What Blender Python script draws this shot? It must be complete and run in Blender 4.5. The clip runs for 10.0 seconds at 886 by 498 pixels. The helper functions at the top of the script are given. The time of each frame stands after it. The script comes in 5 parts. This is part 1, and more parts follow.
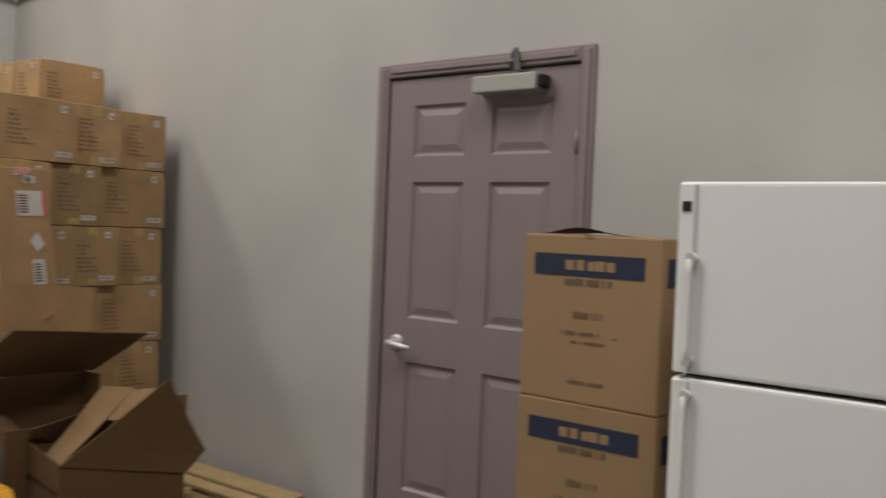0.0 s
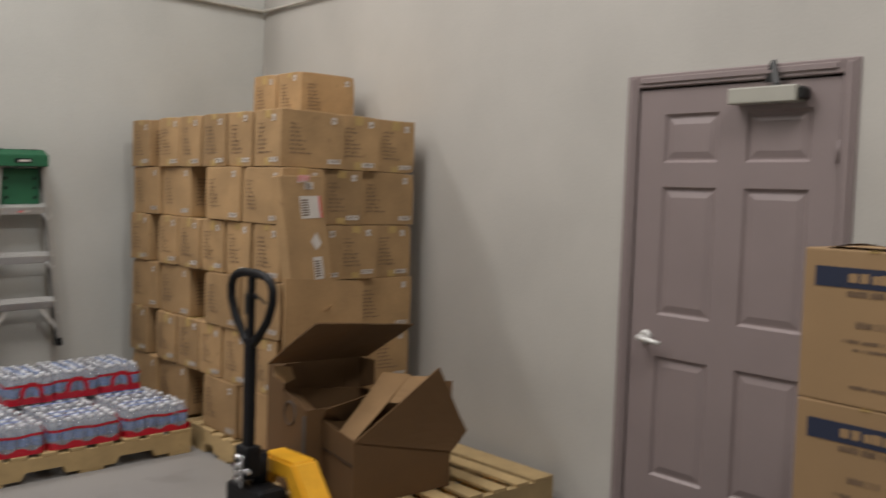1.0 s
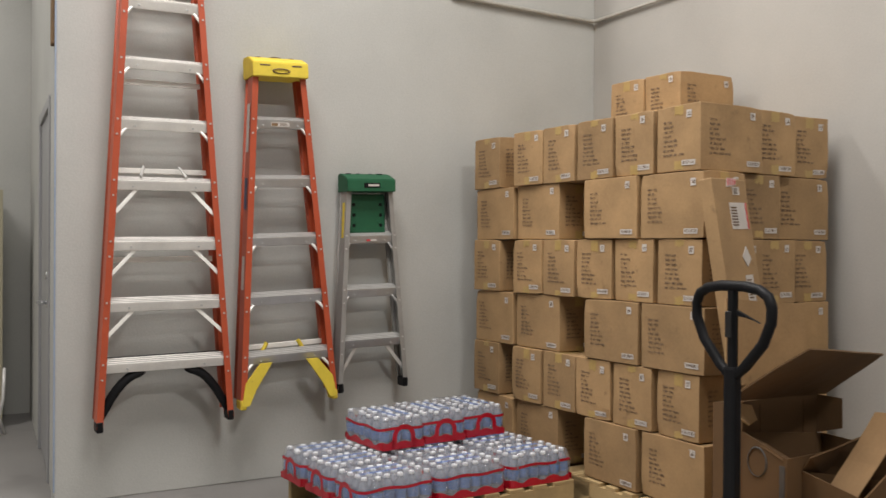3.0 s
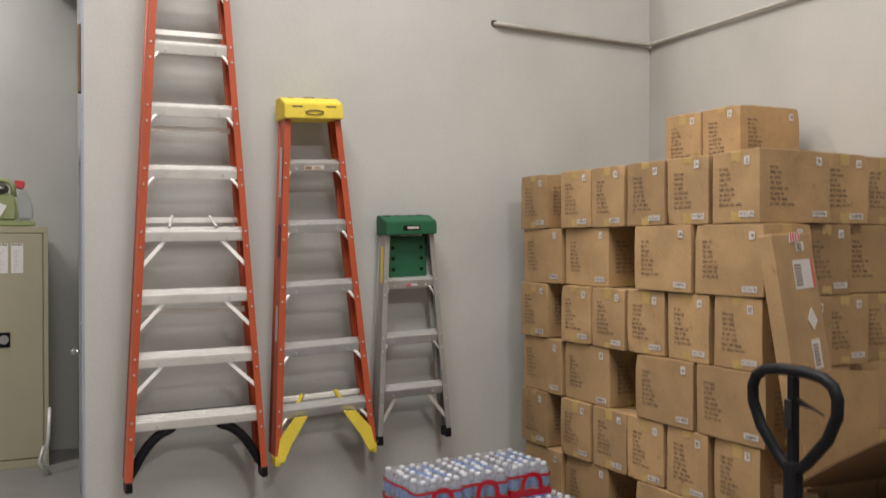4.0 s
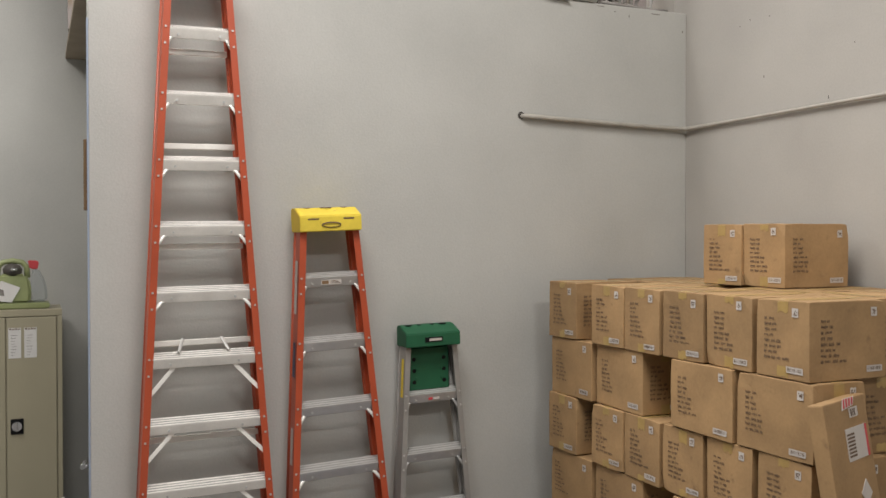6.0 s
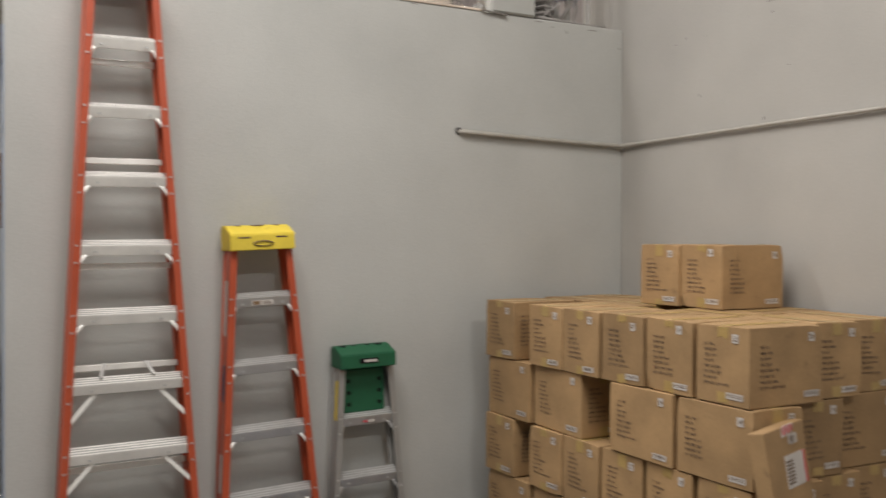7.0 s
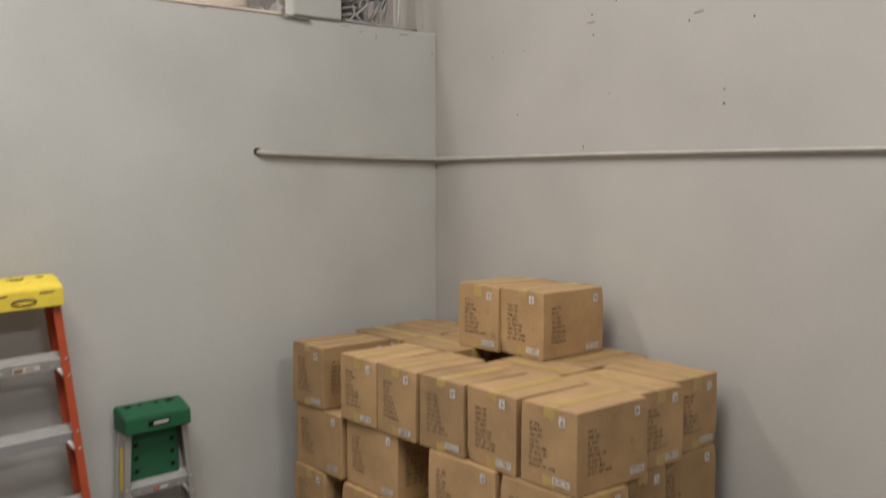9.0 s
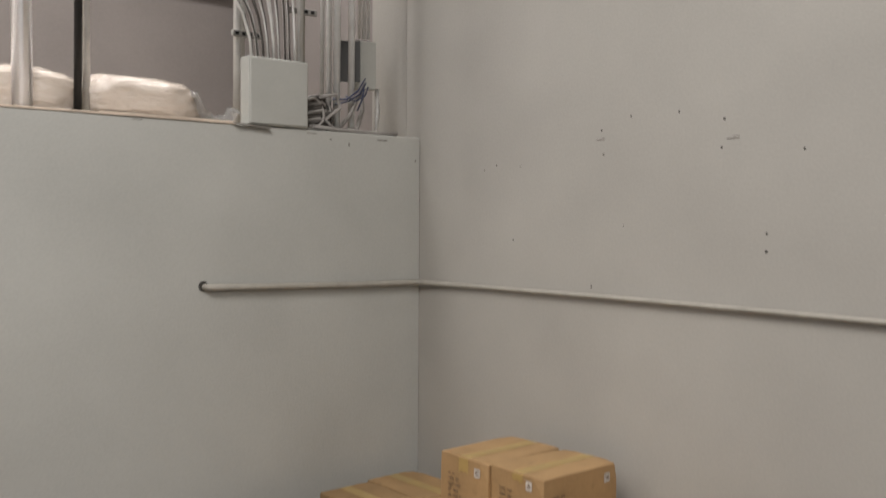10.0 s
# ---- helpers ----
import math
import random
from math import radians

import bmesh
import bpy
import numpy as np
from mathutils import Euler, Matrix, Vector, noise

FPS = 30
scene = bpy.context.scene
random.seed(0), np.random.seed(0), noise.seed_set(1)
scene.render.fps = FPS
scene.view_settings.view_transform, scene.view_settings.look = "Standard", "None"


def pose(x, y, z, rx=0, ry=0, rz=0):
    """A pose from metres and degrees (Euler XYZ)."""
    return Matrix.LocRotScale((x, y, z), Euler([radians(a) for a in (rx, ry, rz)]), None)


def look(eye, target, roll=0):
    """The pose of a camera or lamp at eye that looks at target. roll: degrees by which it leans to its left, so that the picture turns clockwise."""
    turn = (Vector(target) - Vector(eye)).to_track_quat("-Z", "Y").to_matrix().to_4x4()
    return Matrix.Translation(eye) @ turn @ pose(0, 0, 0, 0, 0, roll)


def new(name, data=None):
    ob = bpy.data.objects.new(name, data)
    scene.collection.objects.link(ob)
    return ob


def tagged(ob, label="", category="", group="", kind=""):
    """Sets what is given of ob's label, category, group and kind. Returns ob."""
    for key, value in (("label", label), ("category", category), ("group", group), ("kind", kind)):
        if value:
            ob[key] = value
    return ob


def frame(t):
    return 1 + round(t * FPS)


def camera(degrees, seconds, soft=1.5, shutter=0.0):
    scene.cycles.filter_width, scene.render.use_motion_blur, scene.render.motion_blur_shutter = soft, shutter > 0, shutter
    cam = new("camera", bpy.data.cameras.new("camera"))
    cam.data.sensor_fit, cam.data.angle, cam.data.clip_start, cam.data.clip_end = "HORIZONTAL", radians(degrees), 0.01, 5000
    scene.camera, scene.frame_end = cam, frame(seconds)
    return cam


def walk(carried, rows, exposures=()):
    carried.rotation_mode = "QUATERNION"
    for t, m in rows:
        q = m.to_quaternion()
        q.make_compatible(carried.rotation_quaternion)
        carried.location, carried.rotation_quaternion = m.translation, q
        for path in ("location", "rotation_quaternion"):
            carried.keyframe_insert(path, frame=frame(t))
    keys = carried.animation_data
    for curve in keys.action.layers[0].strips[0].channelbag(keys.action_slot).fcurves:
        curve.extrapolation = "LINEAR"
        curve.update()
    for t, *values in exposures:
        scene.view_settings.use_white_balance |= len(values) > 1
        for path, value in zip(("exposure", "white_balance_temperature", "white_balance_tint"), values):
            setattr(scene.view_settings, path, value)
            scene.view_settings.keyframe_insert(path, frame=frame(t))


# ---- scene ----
cam = camera(51.3, 10.0, shutter=0.5)
PATH = [
    (0, (-3.008, -6.262, 1.407), (-1.458, -4.999, 1.362), 2.31),
    (0.5, (-3.359, -6.287, 1.502), (-1.911, -4.912, 1.410), 1.92),
    (1, (-3.533, -6.166, 1.535), (-2.222, -4.661, 1.416), 1.94),
    (1.5, (-3.813, -6.046, 1.521), (-2.631, -4.445, 1.329), 1.07),
    (2, (-3.907, -5.575, 1.418), (-2.844, -3.883, 1.329), -0.15),
    (2.5, (-4.004, -5.197, 1.321), (-2.991, -3.473, 1.304), -0.41),
    (2.7, (-4.046, -5.080, 1.301), (-3.030, -3.357, 1.296), 0.11),
    (3.8, (-3.836, -4.841, 1.474), (-2.952, -3.047, 1.450), -0.04),
    (4, (-3.773, -4.801, 1.569), (-2.912, -2.996, 1.556), -0.11),
    (4.5, (-3.743, -4.784, 1.809), (-2.904, -2.969, 1.761), 0.69),
    (5, (-3.739, -4.747, 1.988), (-2.906, -2.931, 1.909), 1.03),
    (5.5, (-3.701, -4.652, 2.127), (-2.884, -2.828, 2.059), 0.07),
    (5.7, (-3.674, -4.615, 2.160), (-2.870, -2.784, 2.126), -0.01),
    (6.8, (-3.612, -4.497, 2.243), (-2.752, -2.692, 2.224), 0.33),
    (7, (-3.625, -4.467, 2.267), (-2.683, -2.703, 2.246), 0.21),
    (7.5, (-3.737, -4.423, 2.324), (-2.610, -2.774, 2.222), 0.54),
    (8, (-3.742, -4.396, 2.435), (-2.520, -2.819, 2.291), 0.68),
    (8.5, (-3.622, -4.307, 2.593), (-2.364, -2.768, 2.380), 0.24),
    (9, (-3.383, -4.098, 2.765), (-2.103, -2.570, 2.599), -0.02),
    (9.5, (-3.107, -3.808, 2.931), (-1.813, -2.285, 2.845), -0.13),
    (10, (-2.836, -3.564, 3.164), (-1.552, -2.032, 3.092), 0.37),
]
EXPO = [(0.0, -0.1), (0.5, 0.06), (1.0, 0.12), (1.5, 0.24), (2.5, 0.38), (4.0, 0.37), (4.5, 0.23), (5.0, 0.17), (5.5, 0.16), (7.0, -0.08), (9.0, -0.1), (10.0, -0.37)]
walk(cam, [(t, look(eye, target, roll)) for t, eye, target, roll in PATH], EXPO)

# ---- world and lights ----
world = bpy.data.worlds.new("world")
scene.world = world
world.use_nodes = True
world.node_tree.nodes["Background"].inputs[0].default_value = (0.9, 0.95, 1.0, 1)
world.node_tree.nodes["Background"].inputs[1].default_value = 0.02


def overhead_light(x, y, z, sx, sy, watts, colour):
    data = bpy.data.lights.new("unseen_overhead_lamp", "AREA")
    data.shape, data.size, data.size_y, data.energy, data.color = "RECTANGLE", sx, sy, watts, colour
    ob = new("unseen_overhead_lamp", data)
    ob.location = (x, y, z)
    return ob


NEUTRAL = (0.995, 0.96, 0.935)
# Unseen overhead lights; this one is placed from the stack's shadow.
overhead_light(-1.8, 0.42, 5.6, 2.6, 0.45, 84, NEUTRAL)
overhead_light(-3.25, -2.5, 5.75, 2.6, 1.8, 215, NEUTRAL)
# Set up to light the door and refrigerator end; its source is unseen.
overhead_light(-2.0, -6.4, 5.85, 1.3, 0.6, 138, NEUTRAL)
# Fill light added for the cabinet passage, without a known source.
overhead_light(-5.9, 0.5, 5.75, 1.3, 0.6, 116, NEUTRAL)


# ---- materials ----
def material(name, colour, rough=0.6, metal=0.0, vary=0.12, scale=3.0, bump=0.1, fine=60.0, per_object=0.0, stain=None, stain_at=0.62, spec=0.5):
    """Colour with broad mottling, fine grain, relief and, where given, stains."""
    m = bpy.data.materials.new(name)
    m.use_nodes = True
    nt = m.node_tree
    n, link = nt.nodes, nt.links
    bsdf = n["Principled BSDF"]
    bsdf.inputs["Roughness"].default_value = rough
    bsdf.inputs["Metallic"].default_value = metal
    bsdf.inputs["Specular IOR Level"].default_value = spec
    tc = n.new("ShaderNodeTexCoord")
    info = n.new("ShaderNodeObjectInfo")
    shift = n.new("ShaderNodeVectorMath")
    shift.operation = "ADD"
    link.new(tc.outputs["Object"], shift.inputs[0])
    many = n.new("ShaderNodeMath")
    many.operation = "MULTIPLY"
    many.inputs[1].default_value = 37.0
    link.new(info.outputs["Random"], many.inputs[0])
    link.new(many.outputs[0], shift.inputs[1])
    broad = n.new("ShaderNodeTexNoise")
    broad.inputs["Scale"].default_value, broad.inputs["Detail"].default_value = scale, 5
    link.new(shift.outputs[0], broad.inputs["Vector"])
    grain = n.new("ShaderNodeTexNoise")
    grain.inputs["Scale"].default_value, grain.inputs["Detail"].default_value = fine, 4
    link.new(shift.outputs[0], grain.inputs["Vector"])
    add = n.new("ShaderNodeMath")
    add.operation = "MULTIPLY_ADD"
    add.inputs[1].default_value = 0.4
    link.new(grain.outputs["Fac"], add.inputs[0])
    link.new(broad.outputs["Fac"], add.inputs[2])
    ramp = n.new("ShaderNodeMapRange")
    ramp.inputs["From Min"].default_value, ramp.inputs["From Max"].default_value = 0.4, 1.0
    ramp.inputs["To Min"].default_value, ramp.inputs["To Max"].default_value = 1 - vary, 1 + vary
    link.new(add.outputs[0], ramp.inputs["Value"])
    hsv = n.new("ShaderNodeHueSaturation")
    hsv.inputs["Color"].default_value = (*colour, 1)
    value = ramp.outputs[0]
    if per_object:
        rnd = n.new("ShaderNodeMapRange")
        rnd.inputs["To Min"].default_value, rnd.inputs["To Max"].default_value = 1 - per_object, 1 + per_object
        link.new(info.outputs["Random"], rnd.inputs["Value"])
        mul = n.new("ShaderNodeMath")
        mul.operation = "MULTIPLY"
        link.new(value, mul.inputs[0])
        link.new(rnd.outputs[0], mul.inputs[1])
        value = mul.outputs[0]
    link.new(value, hsv.inputs["Value"])
    colour_out = hsv.outputs[0]
    if stain:
        spots = n.new("ShaderNodeTexNoise")
        spots.inputs["Scale"].default_value, spots.inputs["Detail"].default_value = scale * 2.3, 8
        link.new(shift.outputs[0], spots.inputs["Vector"])
        edge = n.new("ShaderNodeMapRange")
        edge.inputs["From Min"].default_value, edge.inputs["From Max"].default_value = stain_at, stain_at + 0.12
        link.new(spots.outputs["Fac"], edge.inputs["Value"])
        mix = n.new("ShaderNodeMix")
        mix.data_type = "RGBA"
        link.new(edge.outputs[0], mix.inputs["Factor"])
        link.new(colour_out, mix.inputs["A"])
        mix.inputs["B"].default_value = (*stain, 1)
        colour_out = mix.outputs["Result"]
    link.new(colour_out, bsdf.inputs["Base Color"])
    if bump:
        relief = n.new("ShaderNodeBump")
        relief.inputs["Strength"].default_value, relief.inputs["Distance"].default_value = bump, 0.004
        link.new(add.outputs[0], relief.inputs["Height"])
        link.new(relief.outputs[0], bsdf.inputs["Normal"])
    return m


PAINT = material("grey_wall_paint", (0.46, 0.458, 0.43), 0.68, vary=0.11, scale=1.6, bump=0.65, fine=95)
PAINT_EAST = material("warm_grey_wall_paint", (0.405, 0.386, 0.354), 0.7, vary=0.11, scale=1.6, bump=0.3, fine=95)
PAINT_TAUPE = material("taupe_wall_board", (0.240, 0.214, 0.202), 0.85, vary=0.10, scale=2.0, bump=0.2, stain=(0.20, 0.15, 0.10), stain_at=0.70)
PLY = material("dusty_plywood", (0.30, 0.25, 0.19), 0.85, vary=0.15, scale=5, bump=0.2)
CEIL = material("ceiling_paint", (0.55, 0.54, 0.52), 0.9, vary=0.05)
CONCRETE = material("sealed_concrete", (0.205, 0.196, 0.187), 0.5, vary=0.14, scale=1.4, bump=0.12, fine=90, stain=(0.17, 0.162, 0.154), stain_at=0.58)
DOORPAINT = material("mauve_door_paint", (0.215, 0.172, 0.168), 0.42, vary=0.05, scale=4, bump=0.06, fine=120)
CLOSER = material("closer_enamel", (0.34, 0.33, 0.285), 0.4, vary=0.05)
DARK = material("dark_metal", (0.03, 0.03, 0.03), 0.45, 0.6, vary=0.2)
POLISHED = material("polished_steel", (0.88, 0.90, 0.95), 0.40, 1.0, vary=0.05, bump=0.0)
POLISHED.node_tree.nodes["Principled BSDF"].inputs["Anisotropic"].default_value = 0.92
POLISHED.node_tree.nodes["Principled BSDF"].inputs["Anisotropic Rotation"].default_value = 0.25
CHROME = material("chrome", (0.62, 0.63, 0.65), 0.18, 1.0, vary=0.05, bump=0.0)
ALU = material("mill_aluminium", (0.58, 0.575, 0.56), 0.40, 0.6, vary=0.12, scale=9, bump=0.08, fine=140)
ALU_STEP = material("ribbed_aluminium", (0.88, 0.86, 0.81), 0.40, 0.25, vary=0.14, scale=8, bump=0.1, fine=150)
ALU_DULL = material("dull_aluminium", (0.34, 0.33, 0.31), 0.5, 0.35, vary=0.15, scale=9, bump=0.08, fine=140)
ORANGE = material("orange_fibreglass", (0.43, 0.074, 0.028), 0.45, vary=0.12, scale=7, bump=0.12, fine=150)
YELLOW = material("yellow_plastic", (0.73, 0.56, 0.055), 0.65, vary=0.12, scale=10, bump=0.08, stain=(0.5, 0.33, 0.045), stain_at=0.66)
AMBER = material("amber_enamel", (0.68, 0.34, 0.018), 0.4, vary=0.12, scale=8, bump=0.05, stain=(0.45, 0.24, 0.03), stain_at=0.68)
GREEN = material("green_plastic", (0.009, 0.095, 0.04), 0.6, vary=0.12, scale=10, bump=0.05)
BLACK = material("black_plastic", (0.006, 0.006, 0.007), 0.5, vary=0.2, scale=8, spec=0.2)
RUBBER = material("black_rubber", (0.02, 0.02, 0.02), 0.8, vary=0.2)
BOARD = material("kraft_cardboard", (0.338, 0.211, 0.098), 0.72, vary=0.2, scale=6, bump=0.24, fine=80, per_object=0.15, stain=(0.235, 0.145, 0.068), stain_at=0.66)
BROWN = material("brown_cardboard", (0.118, 0.062, 0.0225), 0.85, vary=0.1, scale=5, bump=0.12, fine=110)
# Lighter copy of the brown board, for flaps that catch the light.
BROWN_LIT = material("lit_brown_cardboard", (0.225, 0.132, 0.058), 0.85, vary=0.12, scale=6, bump=0.15, fine=100)
KRAFT = material("golden_kraft_cardboard", (0.275, 0.172, 0.082), 0.7, vary=0.06, scale=4, bump=0.1, fine=110, per_object=0.04)
TAPE = material("packing_tape", (0.40, 0.272, 0.098), 0.32, vary=0.12, scale=12, bump=0.06)
INK = material("printed_ink", (0.135, 0.086, 0.052), 0.7, vary=0.3, scale=40, bump=0.0)
NAVY = material("navy_print", (0.010, 0.016, 0.042), 0.6, vary=0.1, scale=20, bump=0.0)
PAPER = material("white_notice_paper", (0.72, 0.71, 0.69), 0.6, vary=0.04, scale=20, bump=0.02)
STICKER = material("paper_sticker", (0.55, 0.51, 0.47), 0.5, vary=0.05, scale=20, bump=0.02)
REDINK = material("red_print", (0.55, 0.06, 0.07), 0.5, vary=0.1, bump=0.0)
EDGEWOOD = material("raw_edge_board", (0.60, 0.50, 0.41), 0.8, vary=0.2, scale=9, bump=0.3)
WOOD = material("pallet_pine", (0.365, 0.258, 0.122), 0.75, vary=0.2, scale=6, bump=0.3, fine=50, per_object=0.14, stain=(0.34, 0.22, 0.10), stain_at=0.66)
DARKWOOD = material("aged_brown_wood", (0.17, 0.10, 0.045), 0.7, vary=0.2, scale=8, bump=0.2)
# Grey darkened for the shade in the passage beside the cabinet.
DOORGREY = material("shaded_grey_door_paint", (0.31, 0.31, 0.315), 0.5, vary=0.06)
WHITE = material("white_appliance_enamel", (0.79, 0.78, 0.75), 0.38, vary=0.02, scale=3, bump=0.1, fine=220)
GROOVE_SHADE = material("groove_shade", (0.36, 0.35, 0.33), 0.9, vary=0.3, scale=30)
GASKET = material("grey_gasket", (0.09, 0.09, 0.09), 0.7, vary=0.1)
BEIGE = material("beige_powder_coat", (0.385, 0.352, 0.25), 0.42, vary=0.05, scale=3, bump=0.05, fine=180)
GREY_PIPE = material("painted_conduit", (0.40, 0.375, 0.33), 0.55, 0.1, vary=0.14, scale=12, bump=0.1)
STEEL = material("galvanised_conduit", (0.60, 0.59, 0.57), 0.42, 0.3, vary=0.14, scale=14, bump=0.06)
CABLE = material("grey_cable_jacket", (0.30, 0.28, 0.26), 0.6, vary=0.2, scale=9)
CABLE_DARK = material("dark_cable_jacket", (0.075, 0.066, 0.058), 0.7, vary=0.3, scale=9)
CABLE_BLUE = material("blue_cable_jacket", (0.035, 0.045, 0.10), 0.5, vary=0.2)
PANELGREY = material("panel_grey_enamel", (0.44, 0.44, 0.41), 0.5, vary=0.06, scale=6, bump=0.08)
SAGE = material("sage_green_plastic", (0.30, 0.34, 0.16), 0.45, vary=0.1, scale=9)
INSULATION = material("wrapped_insulation", (0.76, 0.68, 0.61), 0.6, vary=0.1, scale=7, bump=0.3)
HOLE = material("wall_hole", (0.05, 0.045, 0.04), 0.9, vary=0.3)
SCUFF = material("wall_scuff", (0.24, 0.22, 0.20), 0.8, vary=0.3, scale=60)
BLUEBEAD = material("bluish_corner_bead", (0.30, 0.36, 0.46), 0.5, vary=0.1)
CAPWHITE = material("white_bottle_cap", (0.54, 0.55, 0.57), 0.4, vary=0.03, bump=0)
BOTLABEL = material("blue_bottle_label", (0.08, 0.16, 0.36), 0.35, vary=0.35, scale=30, bump=0)
REDFILM = material("red_printed_film", (0.40, 0.008, 0.02), 0.22, vary=0.15, scale=14, bump=0.15)


def clear_plastic(name, colour, see, rough=0.12, spec=0.5, crinkles=22, relief=0.01):
    m = bpy.data.materials.new(name)
    m.use_nodes = True
    n, link = m.node_tree.nodes, m.node_tree.links
    out, bsdf = n["Material Output"], n["Principled BSDF"]
    bsdf.inputs["Base Color"].default_value = (*colour, 1)
    bsdf.inputs["Roughness"].default_value = rough
    bsdf.inputs["Specular IOR Level"].default_value = spec
    tr = n.new("ShaderNodeBsdfTransparent")
    crinkle = n.new("ShaderNodeTexNoise")
    crinkle.inputs["Scale"].default_value, crinkle.inputs["Detail"].default_value = crinkles, 4
    bump = n.new("ShaderNodeBump")
    bump.inputs["Strength"].default_value, bump.inputs["Distance"].default_value = 0.7, relief
    link.new(crinkle.outputs["Fac"], bump.inputs["Height"])
    link.new(bump.outputs[0], bsdf.inputs["Normal"])
    mix = n.new("ShaderNodeMixShader")
    mix.inputs[0].default_value = see
    link.new(bsdf.outputs[0], mix.inputs[1])
    link.new(tr.outputs[0], mix.inputs[2])
    link.new(mix.outputs[0], out.inputs[0])
    return m


BOTTLE = clear_plastic("clear_bottle_plastic", (0.27, 0.295, 0.35), 0.40, 0.1, 0.8)
FILM = clear_plastic("clear_shrink_film", (0.60, 0.60, 0.64), 0.76, 0.12, 1.0, 60, 0.02)
CLEARBAG = clear_plastic("clear_plastic_bag", (0.74, 0.66, 0.58), 0.45, 0.14, 0.8, 16, 0.022)
TANK = clear_plastic("clear_tank_plastic", (0.52, 0.55, 0.55), 0.5, 0.08, 1.0, 14, 0.02)
SCRAP = clear_plastic("clear_wrap_scrap", (0.50, 0.49, 0.47), 0.72, 0.08, 1.0, 40, 0.02)
CLEARBAG.node_tree.nodes["Principled BSDF"].inputs["Coat Weight"].default_value = 1.0
CLEARBAG.node_tree.nodes["Principled BSDF"].inputs["Coat Roughness"].default_value = 0.05


# ---- mesh helpers ----
def box(bm, lo, hi, bevel=0.0, mat=0, seg=1, turn=None):
    """A box between two corners, its edges bevelled; turn: a matrix laid on it."""
    made = bmesh.ops.create_cube(bm, size=1.0)["verts"]
    lo, hi = Vector(lo), Vector(hi)
    size, mid = hi - lo, (lo + hi) / 2
    for v in made:
        v.co = Vector((v.co.x * size.x, v.co.y * size.y, v.co.z * size.z)) + mid
    faces = {f for v in made for f in v.link_faces}
    for f in faces:
        f.material_index = mat
    if bevel > 0:
        edges = list({e for v in made for e in v.link_edges})
        res = bmesh.ops.bevel(bm, geom=edges, offset=min(bevel, 0.45 * min(size)), segments=seg, profile=0.6, affect="EDGES")
        for f in res["faces"]:
            f.material_index = mat
        made = list({v for f in res["faces"] for v in f.verts} | {v for v in made if v.is_valid})
    if turn is not None:
        bmesh.ops.transform(bm, matrix=turn, verts=[v for v in made if v.is_valid])
    return made


def tube(bm, points, r, sides=10, mat=0, closed=False, flat=1.0):
    """A round bar along points. flat: the section's thickness against its width."""
    pts = [Vector(p) for p in points]
    rings, count = [], len(pts)
    side = None
    for i, p in enumerate(pts):
        a = pts[(i - 1) % count] if closed or i else p
        b = pts[(i + 1) % count] if closed or i < count - 1 else p
        way = (b - a).normalized()
        if side is None:
            side = way.orthogonal().normalized()
        else:
            side = (side - way * side.dot(way)).normalized()
        up = way.cross(side)
        rr = r[i] if isinstance(r, (list, tuple)) else r
        rings.append([bm.verts.new(p + rr * (math.cos(t) * side + flat * math.sin(t) * up)) for t in (2 * math.pi * k / sides for k in range(sides))])
    for i in range(count if closed else count - 1):
        a, b = rings[i], rings[(i + 1) % count]
        for k in range(sides):
            f = bm.faces.new((a[k], a[(k + 1) % sides], b[(k + 1) % sides], b[k]))
            f.smooth, f.material_index = sides > 6, mat
    if not closed:
        bm.faces.new(rings[0][::-1]).material_index = mat
        bm.faces.new(rings[-1]).material_index = mat


def prism(bm, outline, axis, a, b, mat=0):
    """An outline of (u, v) pairs drawn out along an axis from a to b."""
    put = {"x": lambda u, v, w: (w, u, v), "y": lambda u, v, w: (u, w, v), "z": lambda u, v, w: (u, v, w)}[axis]
    low = [bm.verts.new(put(u, v, a)) for u, v in outline]
    high = [bm.verts.new(put(u, v, b)) for u, v in outline]
    bm.faces.new(low[::-1]).material_index = mat
    bm.faces.new(high).material_index = mat
    for i in range(len(outline)):
        j = (i + 1) % len(outline)
        bm.faces.new((low[i], low[j], high[j], high[i])).material_index = mat


def sheet(bm, corners, thick, mat=0):
    """A thin flat board with the corners given, thick along its normal."""
    c = [Vector(p) for p in corners]
    n = (c[1] - c[0]).cross(c[-1] - c[0]).normalized() * thick / 2
    top = [bm.verts.new(p + n) for p in c]
    low = [bm.verts.new(p - n) for p in c]
    bm.faces.new(top).material_index = mat
    bm.faces.new(low[::-1]).material_index = mat
    for i in range(len(c)):
        j = (i + 1) % len(c)
        bm.faces.new((top[j], top[i], low[i], low[j])).material_index = mat


def lathe(bm, profile, sides=14, mat=None, at=(0, 0, 0)):
    """Turned about z: profile of (radius, height) from the base up; mat: a material index for each band."""
    rings = [[bm.verts.new((at[0] + r * math.cos(2 * math.pi * k / sides), at[1] + r * math.sin(2 * math.pi * k / sides), at[2] + z)) for k in range(sides)] for r, z in profile]
    for i in range(len(rings) - 1):
        for k in range(sides):
            f = bm.faces.new((rings[i][k], rings[i][(k + 1) % sides], rings[i + 1][(k + 1) % sides], rings[i + 1][k]))
            f.smooth = True
            f.material_index = mat[i] if mat else 0
    bm.faces.new(rings[0][::-1]).material_index = mat[0] if mat else 0
    bm.faces.new(rings[-1]).material_index = mat[-1] if mat else 0


